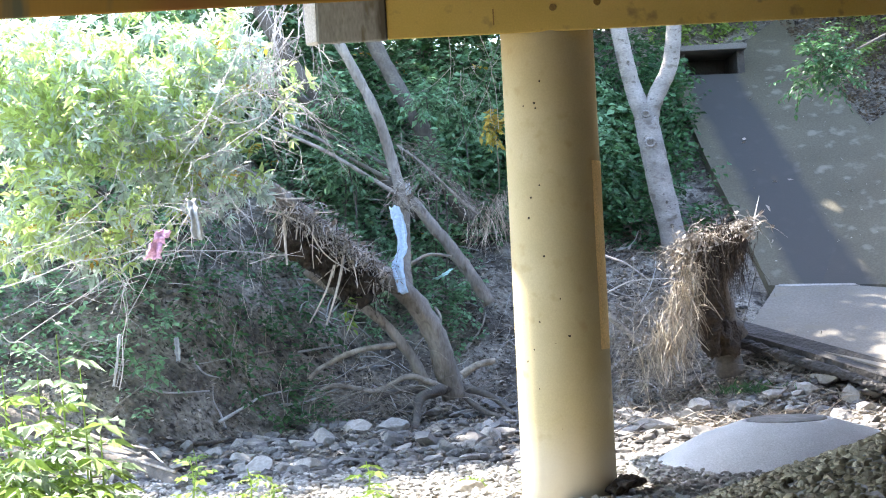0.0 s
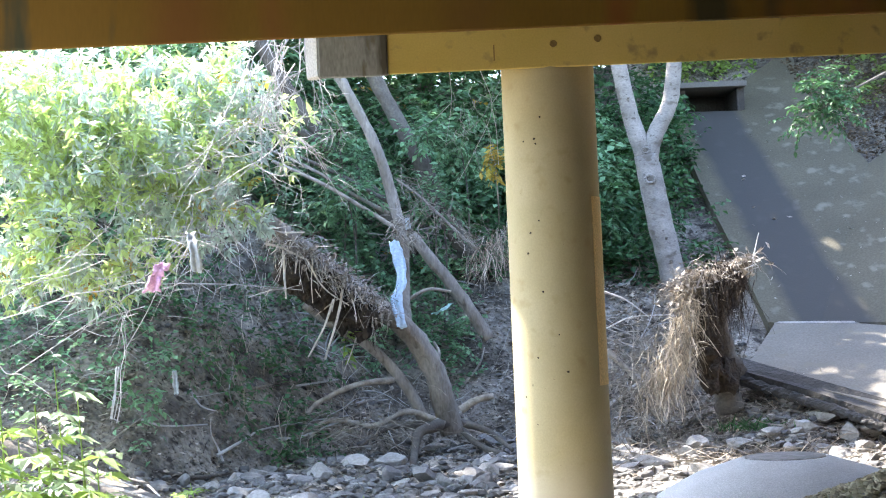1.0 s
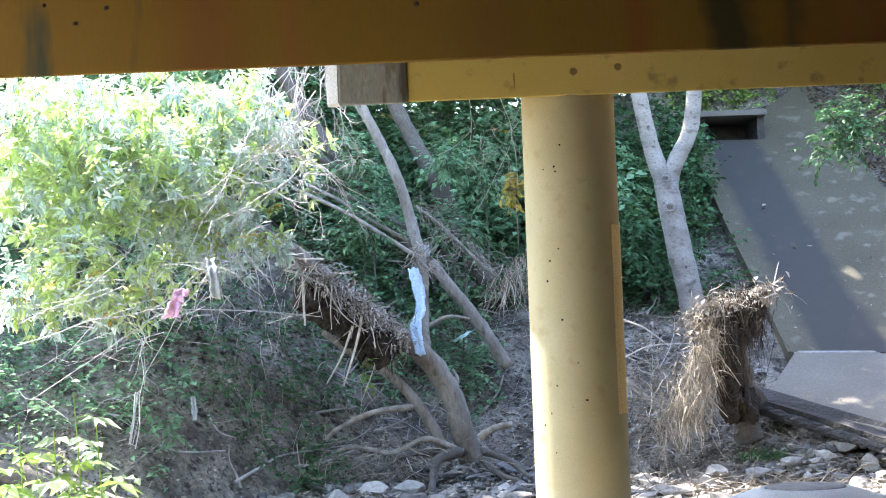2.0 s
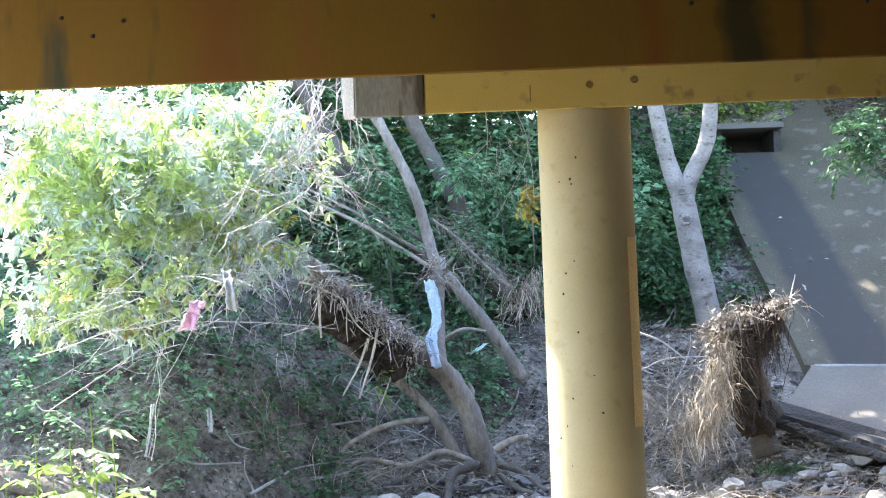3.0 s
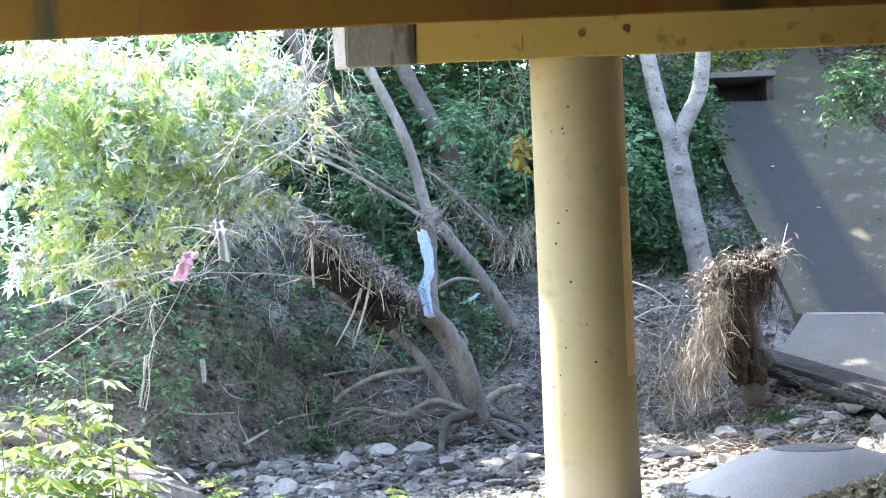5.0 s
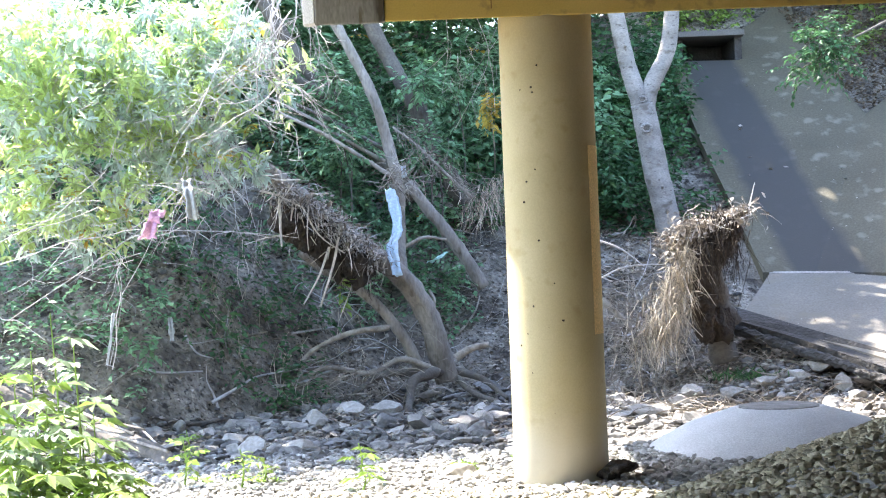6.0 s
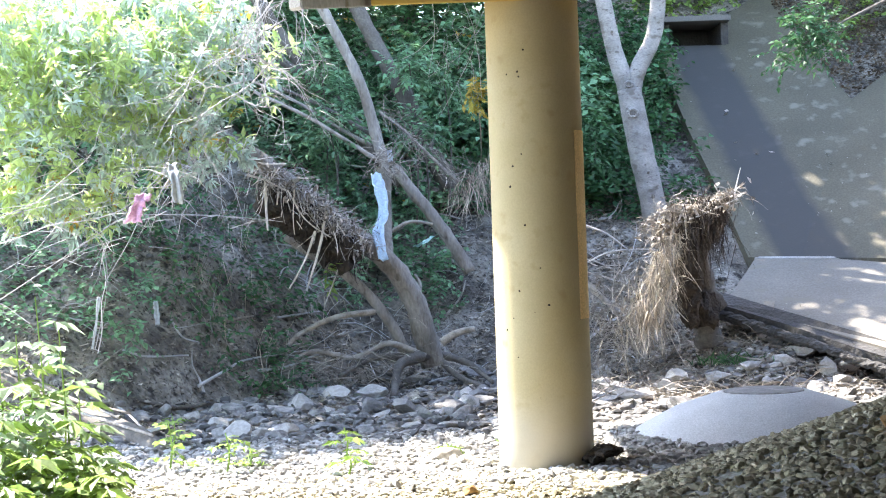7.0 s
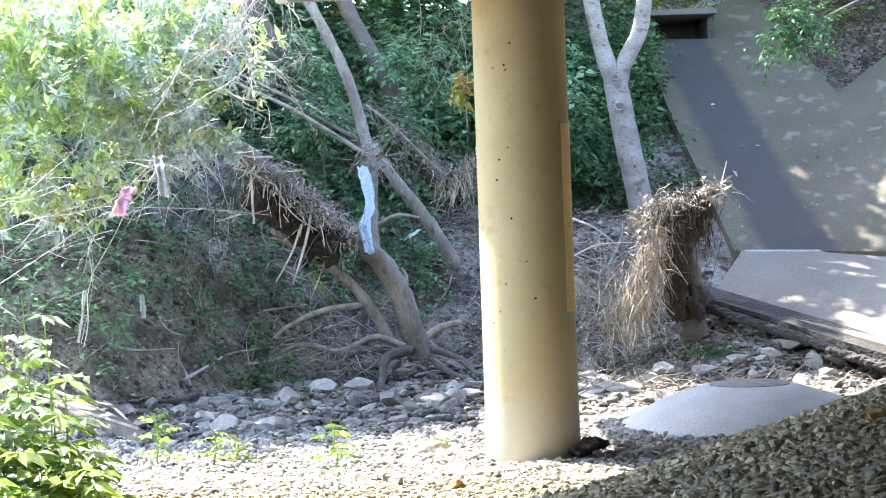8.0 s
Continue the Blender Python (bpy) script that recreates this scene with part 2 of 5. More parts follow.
def tube(b, points, r0, r1, sides=8, knobs=0.0, steps=5, rng=random):
    """A tapering limb along a smooth line."""
    line = course(points, steps)
    rings, up = len(line), Vector((0.31, 0.2, 0.93))
    verts, faces = [], []
    phase = rng.random() * 9
    for i, c in enumerate(line):
        d = (line[min(i + 1, rings - 1)] - line[max(i - 1, 0)]).normalized()
        s = d.cross(up)
        if s.length < 0.1:
            s = d.cross(Vector((1, 0, 0)))
        s.normalize()
        u = s.cross(d)
        r = r0 + (r1 - r0) * i / max(1, rings - 1)
        for k in range(sides):
            a = 2 * math.pi * k / sides
            rr = r * (1 + knobs * noise.noise(Vector((k * 1.7 + phase, i * 0.6, phase))))
            verts.append(c + (s * math.cos(a) + u * math.sin(a)) * rr)
    for i in range(rings - 1):
        for k in range(sides):
            j = (k + 1) % sides
            faces.append((i * sides + k, i * sides + j, (i + 1) * sides + j, (i + 1) * sides + k))
    faces.append(tuple(range(sides))[::-1])
    faces.append(tuple((rings - 1) * sides + k for k in range(sides)))
    b.add(verts, faces)


def box(b, lo, hi):
    (x0, y0, z0), (x1, y1, z1) = lo, hi
    b.add([(x, y, z) for z in (z0, z1) for y in (y0, y1) for x in (x0, x1)],
          [(0, 2, 3, 1), (4, 5, 7, 6), (0, 1, 5, 4), (2, 6, 7, 3), (0, 4, 6, 2), (1, 3, 7, 5)])


def hidden_soffit_beam(b, lo, hi, rise):
    """A beam whose underside rises towards its back to stay out of the camera's view."""
    box(b, lo, hi)
    for k in (-6, -5):
        x, y, z = b.v[k]
        b.v[k] = (x, y, z + rise)


def bevelled(b_ob, width, segments=2):
    mod = b_ob.modifiers.new("edge", "BEVEL")
    mod.width, mod.segments, mod.limit_method = width, segments, "ANGLE"
    return b_ob


def slab(b, top, down):
    """A plate under a flat polygon of points, down thick."""
    n = len(top)
    t = [Vector(p) for p in top]
    b.add(t + [p - Vector((0, 0, down)) for p in t],
          [tuple(range(n)), tuple(range(2 * n - 1, n - 1, -1))] + [(i, i + n, (i + 1) % n + n, (i + 1) % n) for i in range(n)])


def rand_dir(rng, up=0.0):
    v = Vector((rng.gauss(0, 1), rng.gauss(0, 1), rng.gauss(0, 1) + up))
    return v.normalized()


def leaf(b, base, way, size, wide, rng, curl=0.25):
    """One pointed leaf, folded a little along its rib."""
    side = way.cross(Vector((rng.gauss(0, 0.5), rng.gauss(0, 0.5), 1)))
    if side.length < 0.05:
        side = way.cross(Vector((1, 0, 0)))
    side.normalize()
    nrm = side.cross(way)
    mid = base + way * size * 0.45 - nrm * size * 0.08
    tip = base + way * size - nrm * size * curl
    w = side * size * wide
    lift = nrm * size * 0.10
    b.add([base, mid + w + lift, tip, mid - w + lift, mid], [(0, 4, 1), (4, 2, 1), (0, 3, 4), (4, 3, 2)])


def spray(b, twigs, origin, way, length, count, size, rng, wide=0.22):
    """A drooping twig with leaves on both sides."""
    end = origin + way * length - Vector((0, 0, 0.25 * length))
    if twigs is not None:
        tube(twigs, [origin, origin.lerp(end, 0.5) + Vector((0, 0, 0.08 * length)), end], 0.004, 0.0015, 3, 0, 2, rng)
    side = way.cross(Vector((0, 0, 1)))
    side = side.normalized() if side.length > 0.05 else Vector((1, 0, 0))
    for i in range(count):
        t = (i + 0.6) / count
        d = (way * 0.6 + side * (1 if i % 2 else -1) + rand_dir(rng) * 0.45 - Vector((0, 0, 0.25))).normalized()
        leaf(b, origin.lerp(end, t), d, size * rng.uniform(0.7, 1.25), wide * rng.uniform(0.8, 1.2), rng)


def cloud(b, twigs, centre, radii, clusters, count, size, rng, wide=0.22, gaps=0.0, length=0.35):
    """Leafy twigs through an uneven ellipsoid; gaps leaves holes in it."""
    c = Vector(centre)
    for i in range(clusters):
        v = rand_dir(rng) * rng.random() ** 0.45
        o = c + Vector((v.x * radii[0], v.y * radii[1], v.z * radii[2]))
        if noise.noise(o * 1.3) < gaps - 0.25:
            continue
        w = (rand_dir(rng) * 0.8 + v * 0.7 + Vector((0, 0, 0.15))).normalized()
        spray(b, twigs, o, w, length * rng.uniform(0.6, 1.3), count, size, rng, wide)


ICO = bmesh.new()
bmesh.ops.create_icosphere(ICO, subdivisions=1, radius=1.0)
ICO_V = np.array([v.co[:] for v in ICO.verts])
ICO_F = np.array([[v.index for v in f.verts] for f in ICO.faces])
ICO.free()


def stones(name, places, sizes, material, seed, flat=0.6):
    """Many small uneven stones in one mesh."""
    rng = np.random.default_rng(seed)
    n = len(places)
    v = np.repeat(ICO_V[None], n, 0) * rng.uniform(0.62, 1.2, (n, 12, 1))
    v *= np.stack([rng.uniform(0.75, 1.35, n), rng.uniform(0.75, 1.2, n), rng.uniform(flat * 0.7, flat * 1.25, n)], 1)[:, None]
    a, t = rng.uniform(0, 6.28, n), rng.normal(0, 0.35, n)
    ca, sa, ct, st = np.cos(a), np.sin(a), np.cos(t), np.sin(t)
    x, y, z = v[..., 0], v[..., 1], v[..., 2]
    y, z = y * ct[:, None] - z * st[:, None], y * st[:, None] + z * ct[:, None]
    x, y = x * ca[:, None] - y * sa[:, None], x * sa[:, None] + y * ca[:, None]
    v = np.stack([x, y, z], -1) * (np.asarray(sizes) / 2)[:, None, None] + np.asarray(places)[:, None]
    f = (ICO_F[None] + 12 * np.arange(n)[:, None, None]).reshape(-1, 3)
    me = bpy.data.meshes.new(name)
    me.from_pydata(v.reshape(-1, 3).tolist(), [], f.tolist())
    me.materials.append(material)
    return new(name, me)


# ---------------------------------------------------------------- terrain
def smooth(a, b, v):
    t = min(1.0, max(0.0, (v - a) / (b - a)))
    return t * t * (3 - 2 * t)


def ground_z(x, y):
    """Height of the ground: gravel bar, gravel bank beside it, creek bed, the far earth bank."""
    mound = min(1.6, max(0.0, 0.30 * (x - 1.1) + 0.12 * (13.2 - max(y, 9.5)))) * (1 - smooth(13.0, 15.2, y))
    near = 0.30 * (1 - smooth(4, 12, y)) - 0.15 * smooth(11, 14, y)
    bed = -0.04 * smooth(17.5, 20, y)
    toe = 20.8 + 4.6 * smooth(-5.0, -0.4, x)
    d = max(0.0, y - toe)
    left = min(d, 2.6) * 0.85 + min(max(0.0, d - 2.6), 9.0) * 0.55
    right = max(0.0, 1.46 - 0.335 * max(0.0, 27 - y)) + 0.70 * min(max(0.0, y - 27), 9.0)
    k = smooth(2.8, 5.0, x)
    # unseen rise on the right, added to block sky light
    sky_block_hill = 0.55 * min(max(0.0, x - 9.5), 14.0)
    drain = -1.2 if 4.9 < x < 6.15 and 32.8 < y < 34.5 else 0.0
    return sky_block_hill + mound + near + bed + left * (1 - k) + right * k + drain


# end of terrain


def rough_z(x, y):
    amp = 0.03 + 0.15 * smooth(20, 24, y)
    return ground_z(x, y) + amp * noise.fractal(Vector((x * 1.1, y * 1.1, 3.0)), 0.9, 2.0, 5)


def axis(lo, hi, step, far):
    core = list(np.arange(lo, hi, step))
    out, g = [], step
    p = lo
    while p > -far:
        g *= 1.35
        p -= g
        out.insert(0, p)
    p, g = core[-1], step
    tail = []
    while p < far:
        g *= 1.35
        p += g
        tail.append(p)
    return out + core + tail


def build_ground():
    xs, ys = axis(-8, 12, 0.13, 900), axis(6, 40, 0.13, 900)
    nx = len(xs)
    b = Build()
    b.v = [(x, y, rough_z(x, y)) for y in ys for x in xs]
    b.f = [(j * nx + i, j * nx + i + 1, (j + 1) * nx + i + 1, (j + 1) * nx + i) for j in range(len(ys) - 1) for i in range(nx - 1)]
    ob = part("ground", b, SILT, smooth_faces=True)
    ob.data.materials.append(EARTH)
    for p in ob.data.polygons:
        c = p.center
        wave = 0.5 * noise.noise(Vector((c.x, c.y, 0)))
        # ground out of view, near and to the sides, dark to cut bounced light
        if c.y > 18.3 + wave or c.y < 5 or abs(c.x) > 7.5 + wave:
            p.material_index = 1
    tagged(ob, "pale gravel creek bed rising to a dark earth bank", "ground", kind="structure")


build_ground()


# ---------------------------------------------------------------- bridge
def lathe(b, profile, centre, sides=64):
    """Turns (radius, z) points round an upright axis."""
    n = len(profile)
    cx, cy = centre
    verts = [(cx + r * math.cos(2 * math.pi * k / sides), cy + r * math.sin(2 * math.pi * k / sides), z) for k in range(sides) for r, z in profile]
    faces = []
    for k in range(sides):
        j = (k + 1) % sides
        for i in range(n - 1):
            faces.append((k * n + i, j * n + i, j * n + i + 1, k * n + i + 1))
    faces.append(tuple(k * n + n - 1 for k in range(sides)))
    faces.append(tuple(k * n for k in range(sides))[::-1])
    b.add(verts, faces)


COL = (1.11, 16.0)
column = thing("bridge_column", (*COL, 0), "round tan concrete bridge column standing in pale gravel", "column")
b = Build()
lathe(b, [(0.462, -0.8), (0.460, 0.0), (0.456, 0.35), (0.452, 2.0), (0.449, 4.22), (0.45, 4.42)], COL)
part("shaft", b, CONCRETE, column, smooth_faces=True)
b = Build()
n = 8
ring = [(COL[0] + r * math.cos(a), COL[1] + r * math.sin(a)) for r in (0.450, 0.456) for a in np.linspace(radians(-40), radians(-3), n)]
verts = [(x, y, z) for z in (1.25, 3.05) for x, y in ring]
faces = []
for i in range(n - 1):
    faces += [(n + i, n + i + 1, 3 * n + i + 1, 3 * n + i), (i, i + 1, n + i + 1, n + i), (2 * n + i, 3 * n + i, 3 * n + i + 1, 2 * n + i + 1)]
faces += [(0, n, 3 * n, 2 * n), (n - 1, 3 * n - 1, 4 * n - 1, 2 * n - 1)]
b.add(verts, faces)
part("ochre_strip", b, PATCH, column, "smooth ochre strip, lighter than the column")

# dark discs on the shaft: the shade in each pit is their colour
for k, p in enumerate(((0.83, 3.59), (0.94, 3.56), (0.93, 3.61), (0.94, 2.83), (0.86, 2.72), (0.83, 2.53), (1.08, 1.75), (0.88, 1.54), (1.15, 1.40), (0.82, 1.28), (0.76, 1.17), (0.85, 0.91), (0.99, 3.81), (0.95, 2.16))):
    b = Build()
    c = Vector((p[0], COL[1] - math.sqrt(max(0.01, 0.452 ** 2 - (p[0] - COL[0]) ** 2)), p[1]))
    r = 0.008 + 0.007 * (k * 0.37 % 1)
    tube(b, [c + Vector((0, 0.01, 0)), c + Vector((0, -0.003, 0.004))], r, r * 0.7, 7, 0.5, 1)
    part("pit_disc", b, SOIL_CLOD, column, "dark disc painted for a small pit in the concrete")

cap = thing("bent_cap", (1.5, 16.0, 4.3), "tan concrete bent cap with a weathered grey end", "bridge beam")
b = Build()
hidden_soffit_beam(b, (-0.42, 15.55, 4.272), (14.0, 16.45, 5.30), 0.14)
bevelled(part("beam", b, CAP_CONCRETE, cap), 0.015)
b = Build()
hidden_soffit_beam(b, (-1.08, 15.53, 4.258), (-0.42, 16.47, 5.30), 0.145)
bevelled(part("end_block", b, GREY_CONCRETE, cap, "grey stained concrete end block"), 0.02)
b = Build()
slab(b, [(-1.083, 15.54, 5.30), (-1.083, 15.80, 5.30), (-1.20, 15.80, 5.30), (-1.20, 15.66, 5.30)], 1.015)
bevelled(part("end_plate", b, SUNLIT_END, cap, "end face painted pale as if sunlit"), 0.01)

girder = thing("bridge_girder", (0, 12.75, 4.15), "brown stained concrete bridge girder with rust streaks", "bridge beam")
b = Build()
hidden_soffit_beam(b, (-5.1, 12.5, 4.15), (40.0, 13.0, 5.30), 0.095)
bevelled(part("web", b, GIRDER, girder), 0.02)
for px, pz in ((1.15, 4.50), (1.57, 4.53)):
    b = Build()
    tube(b, [(px, 15.553, pz), (px, 15.545, pz)], 0.036, 0.033, 12, 0.2, 1)
    part("form_tie_plug", b, PLUG, cap, "round brown form tie plug")
# thin dark bar drawn for the cap's joint line
b = Build()
box(b, (0.58, 15.546, 4.36), (0.592, 15.549, 4.51))
part("joint_line", b, PLUG, cap, "short dark upright joint line")

# dark discs on the web paint the shade in the tie holes
for hx, hz in ((-2.62, 4.66), (-2.86, 4.55), (-3.1, 4.70), (1.72, 4.62), (-0.25, 4.60), (0.35, 4.72), (3.05, 4.58)):
    b = Build()
    tube(b, [(hx, 12.51, hz), (hx + 0.01, 12.494, hz)], 0.022, 0.016, 8, 0.4, 1)
    part("tie_hole_disc", b, SOIL_CLOD, girder, "dark disc painted for a small form tie hole")

deck = thing("bridge_deck", (3, 3, 5.3), "concrete bridge deck slab carried by the girder", "bridge deck")
# unseen from below; outline cut so its shadow edge crosses the gravel
b = Build()
slab(b, [(-6.6, -14.0, 5.60), (40.0, -14.0, 5.60), (40.0, 16.5, 5.60), (-1.8, 16.5, 5.60), (-5.4, 13.4, 5.60), (-6.2, 8.0, 5.60)], 0.30)
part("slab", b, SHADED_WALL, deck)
# unseen slab sized to keep light off the column's right and manhole
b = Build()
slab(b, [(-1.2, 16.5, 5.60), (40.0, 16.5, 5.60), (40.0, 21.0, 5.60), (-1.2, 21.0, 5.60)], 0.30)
part("unseen_next_slab", b, SHADED_WALL, deck)
# three unseen walls added to keep sky light off column and girder
b = Build()
box(b, (-6.0, -12.0, -1.0), (40.0, -9.0, 5.29))
tagged(part("light_block_back", b, SHADED_WALL), "unseen concrete wall added behind the gravel to block light", "wall", kind="structure")
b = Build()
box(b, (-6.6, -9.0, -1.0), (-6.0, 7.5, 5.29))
tagged(part("light_block_left", b, SHADED_WALL), "unseen concrete wall added beside the gravel to block light", "wall", kind="structure")
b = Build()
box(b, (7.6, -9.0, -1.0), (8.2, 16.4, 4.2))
tagged(part("light_block_right", b, SHADED_WALL), "unseen concrete wall added under the deck to block light", "wall", kind="structure")


# ---------------------------------------------------------------- concrete apron
def plate(name, top, down, label):
    b = Build()
    slab(b, top, down)
    return tagged(part(name, b, APRON), label, "apron", kind="structure")


UPPER = [(5.28, 26.97, 1.55), (5.14, 28.43, 2.57), (4.90, 30.29, 3.88), (4.72, 32.62, 5.50), (4.80, 32.90, 5.69), (6.14, 32.90, 5.67), (6.27, 33.79, 6.32), (7.62, 35.06, 7.21), (7.49, 33.48, 6.11), (8.11, 30.99, 4.36), (6.14, 26.93, 1.52)]
plate("apron_upper", UPPER, 0.2, "steep grey concrete apron darkened for shade, with a dark streak")
plate("apron_wing", [(6.14, 26.93, 1.52), (8.11, 30.99, 4.36), (11.86, 33.50, 6.77), (10.26, 24.80, 1.35)], 0.2, "sloping grey concrete wing slab")
plate("apron_lower", [(5.40, 27.00, 1.53), (10.25, 25.82, 1.37), (7.80, 20.77, -0.18), (6.07, 23.00, 0.40), (4.53, 25.00, 0.92)], 0.3, "grey concrete apron slab with sun streaks")
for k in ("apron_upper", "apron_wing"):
    bpy.data.objects[k].data.materials[0] = SHADED_APRON
outlet = thing("drain_outlet", (5.53, 32.9, 5.6), "dark square concrete drain outlet at the head of the apron", "drain")
# walls, back and floor near black: the recess's shade is their colour
for name, lo, hi, m in (("lintel", (4.86, 32.60, 6.13), (6.20, 34.5, 6.24), SHADED_WALL), ("side_wall", (4.86, 32.92, 5.0), (5.02, 34.5, 6.127), DAMP_SHADE), ("side_wall", (6.05, 32.92, 5.0), (6.20, 34.5, 6.127), DAMP_SHADE),
                        ("back_wall", (5.023, 34.3, 5.0), (6.047, 34.5, 6.127), DAMP_SHADE), ("floor", (5.023, 32.92, 5.0), (6.047, 34.297, 5.66), DAMP_SHADE)):
    b = Build()
    box(b, lo, hi)
    bevelled(part(name, b, m, outlet), 0.01)
b = Build()
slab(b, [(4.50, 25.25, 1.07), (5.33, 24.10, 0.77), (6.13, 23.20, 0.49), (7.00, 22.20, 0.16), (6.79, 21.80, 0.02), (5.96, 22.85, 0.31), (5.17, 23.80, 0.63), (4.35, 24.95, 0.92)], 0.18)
tagged(part("apron_toe_beam", b, DAMP_SHADE), "dark damp concrete toe along the apron slab", "kerb", kind="structure")
# pale strip added where sun catches the fold; the light is its colour
b = Build()
slab(b, [(5.37, 27.00, 1.56), (10.29, 25.91, 1.40), (10.25, 25.82, 1.37), (5.38, 26.95, 1.53)], 0.1)
tagged(part("sunlit_fold_strip", b, ROCK), "pale strip painted for the sunlit fold of the apron", "kerb", kind="structure")

# ---------------------------------------------------------------- helpers for plants, debris and rocks
def whip(b, start, way, length, r, rng, droop=0.3, bend=0.25, sides=4):
    """One thin twig that bends and droops."""
    a, w = Vector(start), Vector(way).normalized()
    pts = [a]
    for i in range(3):
        w = (w + rand_dir(rng) * bend - Vector((0, 0, droop * 0.4))).normalized()
        pts.append(pts[-1] + w * length / 3)
    tube(b, pts, r, r * 0.25, sides, 0, 2, rng)
    return pts


def bough(b, start, way, length, r, rng, forks=3, droop=0.2, depth=2):
    """A bare branch that forks into thinner ones."""
    pts = whip(b, start, way, length, r, rng, droop, 0.55, 5)
    if depth:
        for k in range(forks):
            i = rng.choice((1, 2, 2, 3))
            w = (pts[i] - pts[i - 1]).normalized() + rand_dir(rng) * 0.8
            bough(b, pts[i], w, length * rng.uniform(0.45, 0.75), r * 0.6, rng, forks, droop, depth - 1)


def palmate(b, base, way, size, rng, fingers=7):
    """A hand-shaped leaf of pointed leaflets."""
    w = Vector(way).normalized()
    side = w.cross(Vector((0.1, 0.1, 1))).normalized()
    for k in range(fingers):
        a = (k - (fingers - 1) / 2) / fingers * 4.4
        d = (w * math.cos(a) + side * math.sin(a) - Vector((0, 0, 0.12))).normalized()
        leaf(b, Vector(base), d, size * (1 - 0.25 * abs(a) / 2.2) * rng.uniform(0.85, 1.1), 0.16, rng, 0.2)


def rock_mesh(b, centre, size, rng, squash=(1, 1, 0.7), cuts=9, rough=0.03):
    """A broken rock: a ball cut flat by chance planes."""
    bm = bmesh.new()
    bmesh.ops.create_icosphere(bm, subdivisions=3, radius=1.0)
    planes = [(rand_dir(rng), rng.uniform(0.42, 0.78)) for k in range(cuts)]
    ph = Vector((rng.random() * 50, 0, 0))
    turn = Euler((rng.uniform(-0.3, 0.3), rng.uniform(-0.3, 0.3), rng.random() * 6)).to_matrix()
    for v in bm.verts:
        p = v.co.copy()
        for nrm, d in planes:
            e = p.dot(nrm) - d
            if e > 0:
                p -= nrm * e
        p += p.normalized() * rough * noise.fractal(p * (5 if rough < 0.1 else 2.2) + ph, 0.9, 2.0, 4)
        p = turn @ Vector((p.x * squash[0], p.y * squash[1], p.z * squash[2]))
        v.co = Vector(centre) + p * size / 1.5
    bm.verts.index_update()
    b.add([v.co.copy() for v in bm.verts], [tuple(v.index for v in f.verts) for f in bm.faces])
    bm.free()


def settled(p, sink=0.0):
    return Vector((p[0], p[1], rough_z(p[0], p[1]) - sink))


# ---------------------------------------------------------------- manhole
M = (3.62, 17.9)
manhole = thing("manhole_cone", (*M, -0.1), "low pale concrete manhole cone with an iron cover in gravel", "manhole")
b = Build()
lathe(b, [(1.75, -0.45), (1.55, -0.20), (1.25, -0.02), (0.95, 0.13), (0.62, 0.235), (0.50, 0.275), (0.46, 0.285), (0.44, 0.265)], M, 48)
part("cone", b, MANHOLE, manhole, smooth_faces=True)
b = Build()
lathe(b, [(0.43, 0.20), (0.43, 0.290), (0.40, 0.297), (0.36, 0.293), (0.05, 0.293)], M, 40)
part("cover", b, IRON, manhole, "round iron cover")

# ---------------------------------------------------------------- leaning tree
rng = random.Random(11)
leaning = thing("leaning_tree", (0.03, 25.30, 0.11), "leaning grey-brown tree with exposed roots and bright green leaves", "tree")
b = Build()
tube(b, [(0.06, 25.30, 0.11), (-0.07, 25.25, 0.68), (-0.22, 25.20, 1.16), (-0.54, 25.00, 1.70), (-1.14, 24.70, 2.21), (-1.84, 24.30, 2.81), (-2.41, 23.60, 3.31), (-2.95, 22.90, 3.64), (-3.68, 22.70, 4.21), (-4.22, 22.90, 5.09)], 0.185, 0.115, 14, 0.25, 6, rng)
part("trunk", b, BARK, leaning, smooth_faces=True)
b = Build()
tube(b, [(-0.33, 25.10, 0.27), (-0.50, 25.05, 0.67), (-0.78, 25.00, 1.11), (-1.14, 24.90, 1.50), (-1.59, 24.80, 1.79), (-2.07, 24.70, 2.16)], 0.092, 0.06, 10, 0.2, 6, rng)
part("low_stem", b, BARK, leaning, smooth_faces=True)
b = Build()
tube(b, [(-0.57, 25.10, 1.70), (-0.59, 25.50, 2.43), (-0.57, 25.80, 3.14), (-0.70, 26.00, 3.69), (-0.84, 26.00, 4.28), (-1.12, 26.00, 5.00), (-1.48, 26.00, 5.74), (-1.72, 26.00, 6.33)], 0.095, 0.078, 10, 0.2, 6, rng)
part("upright_stem", b, BARK, leaning, smooth_faces=True)
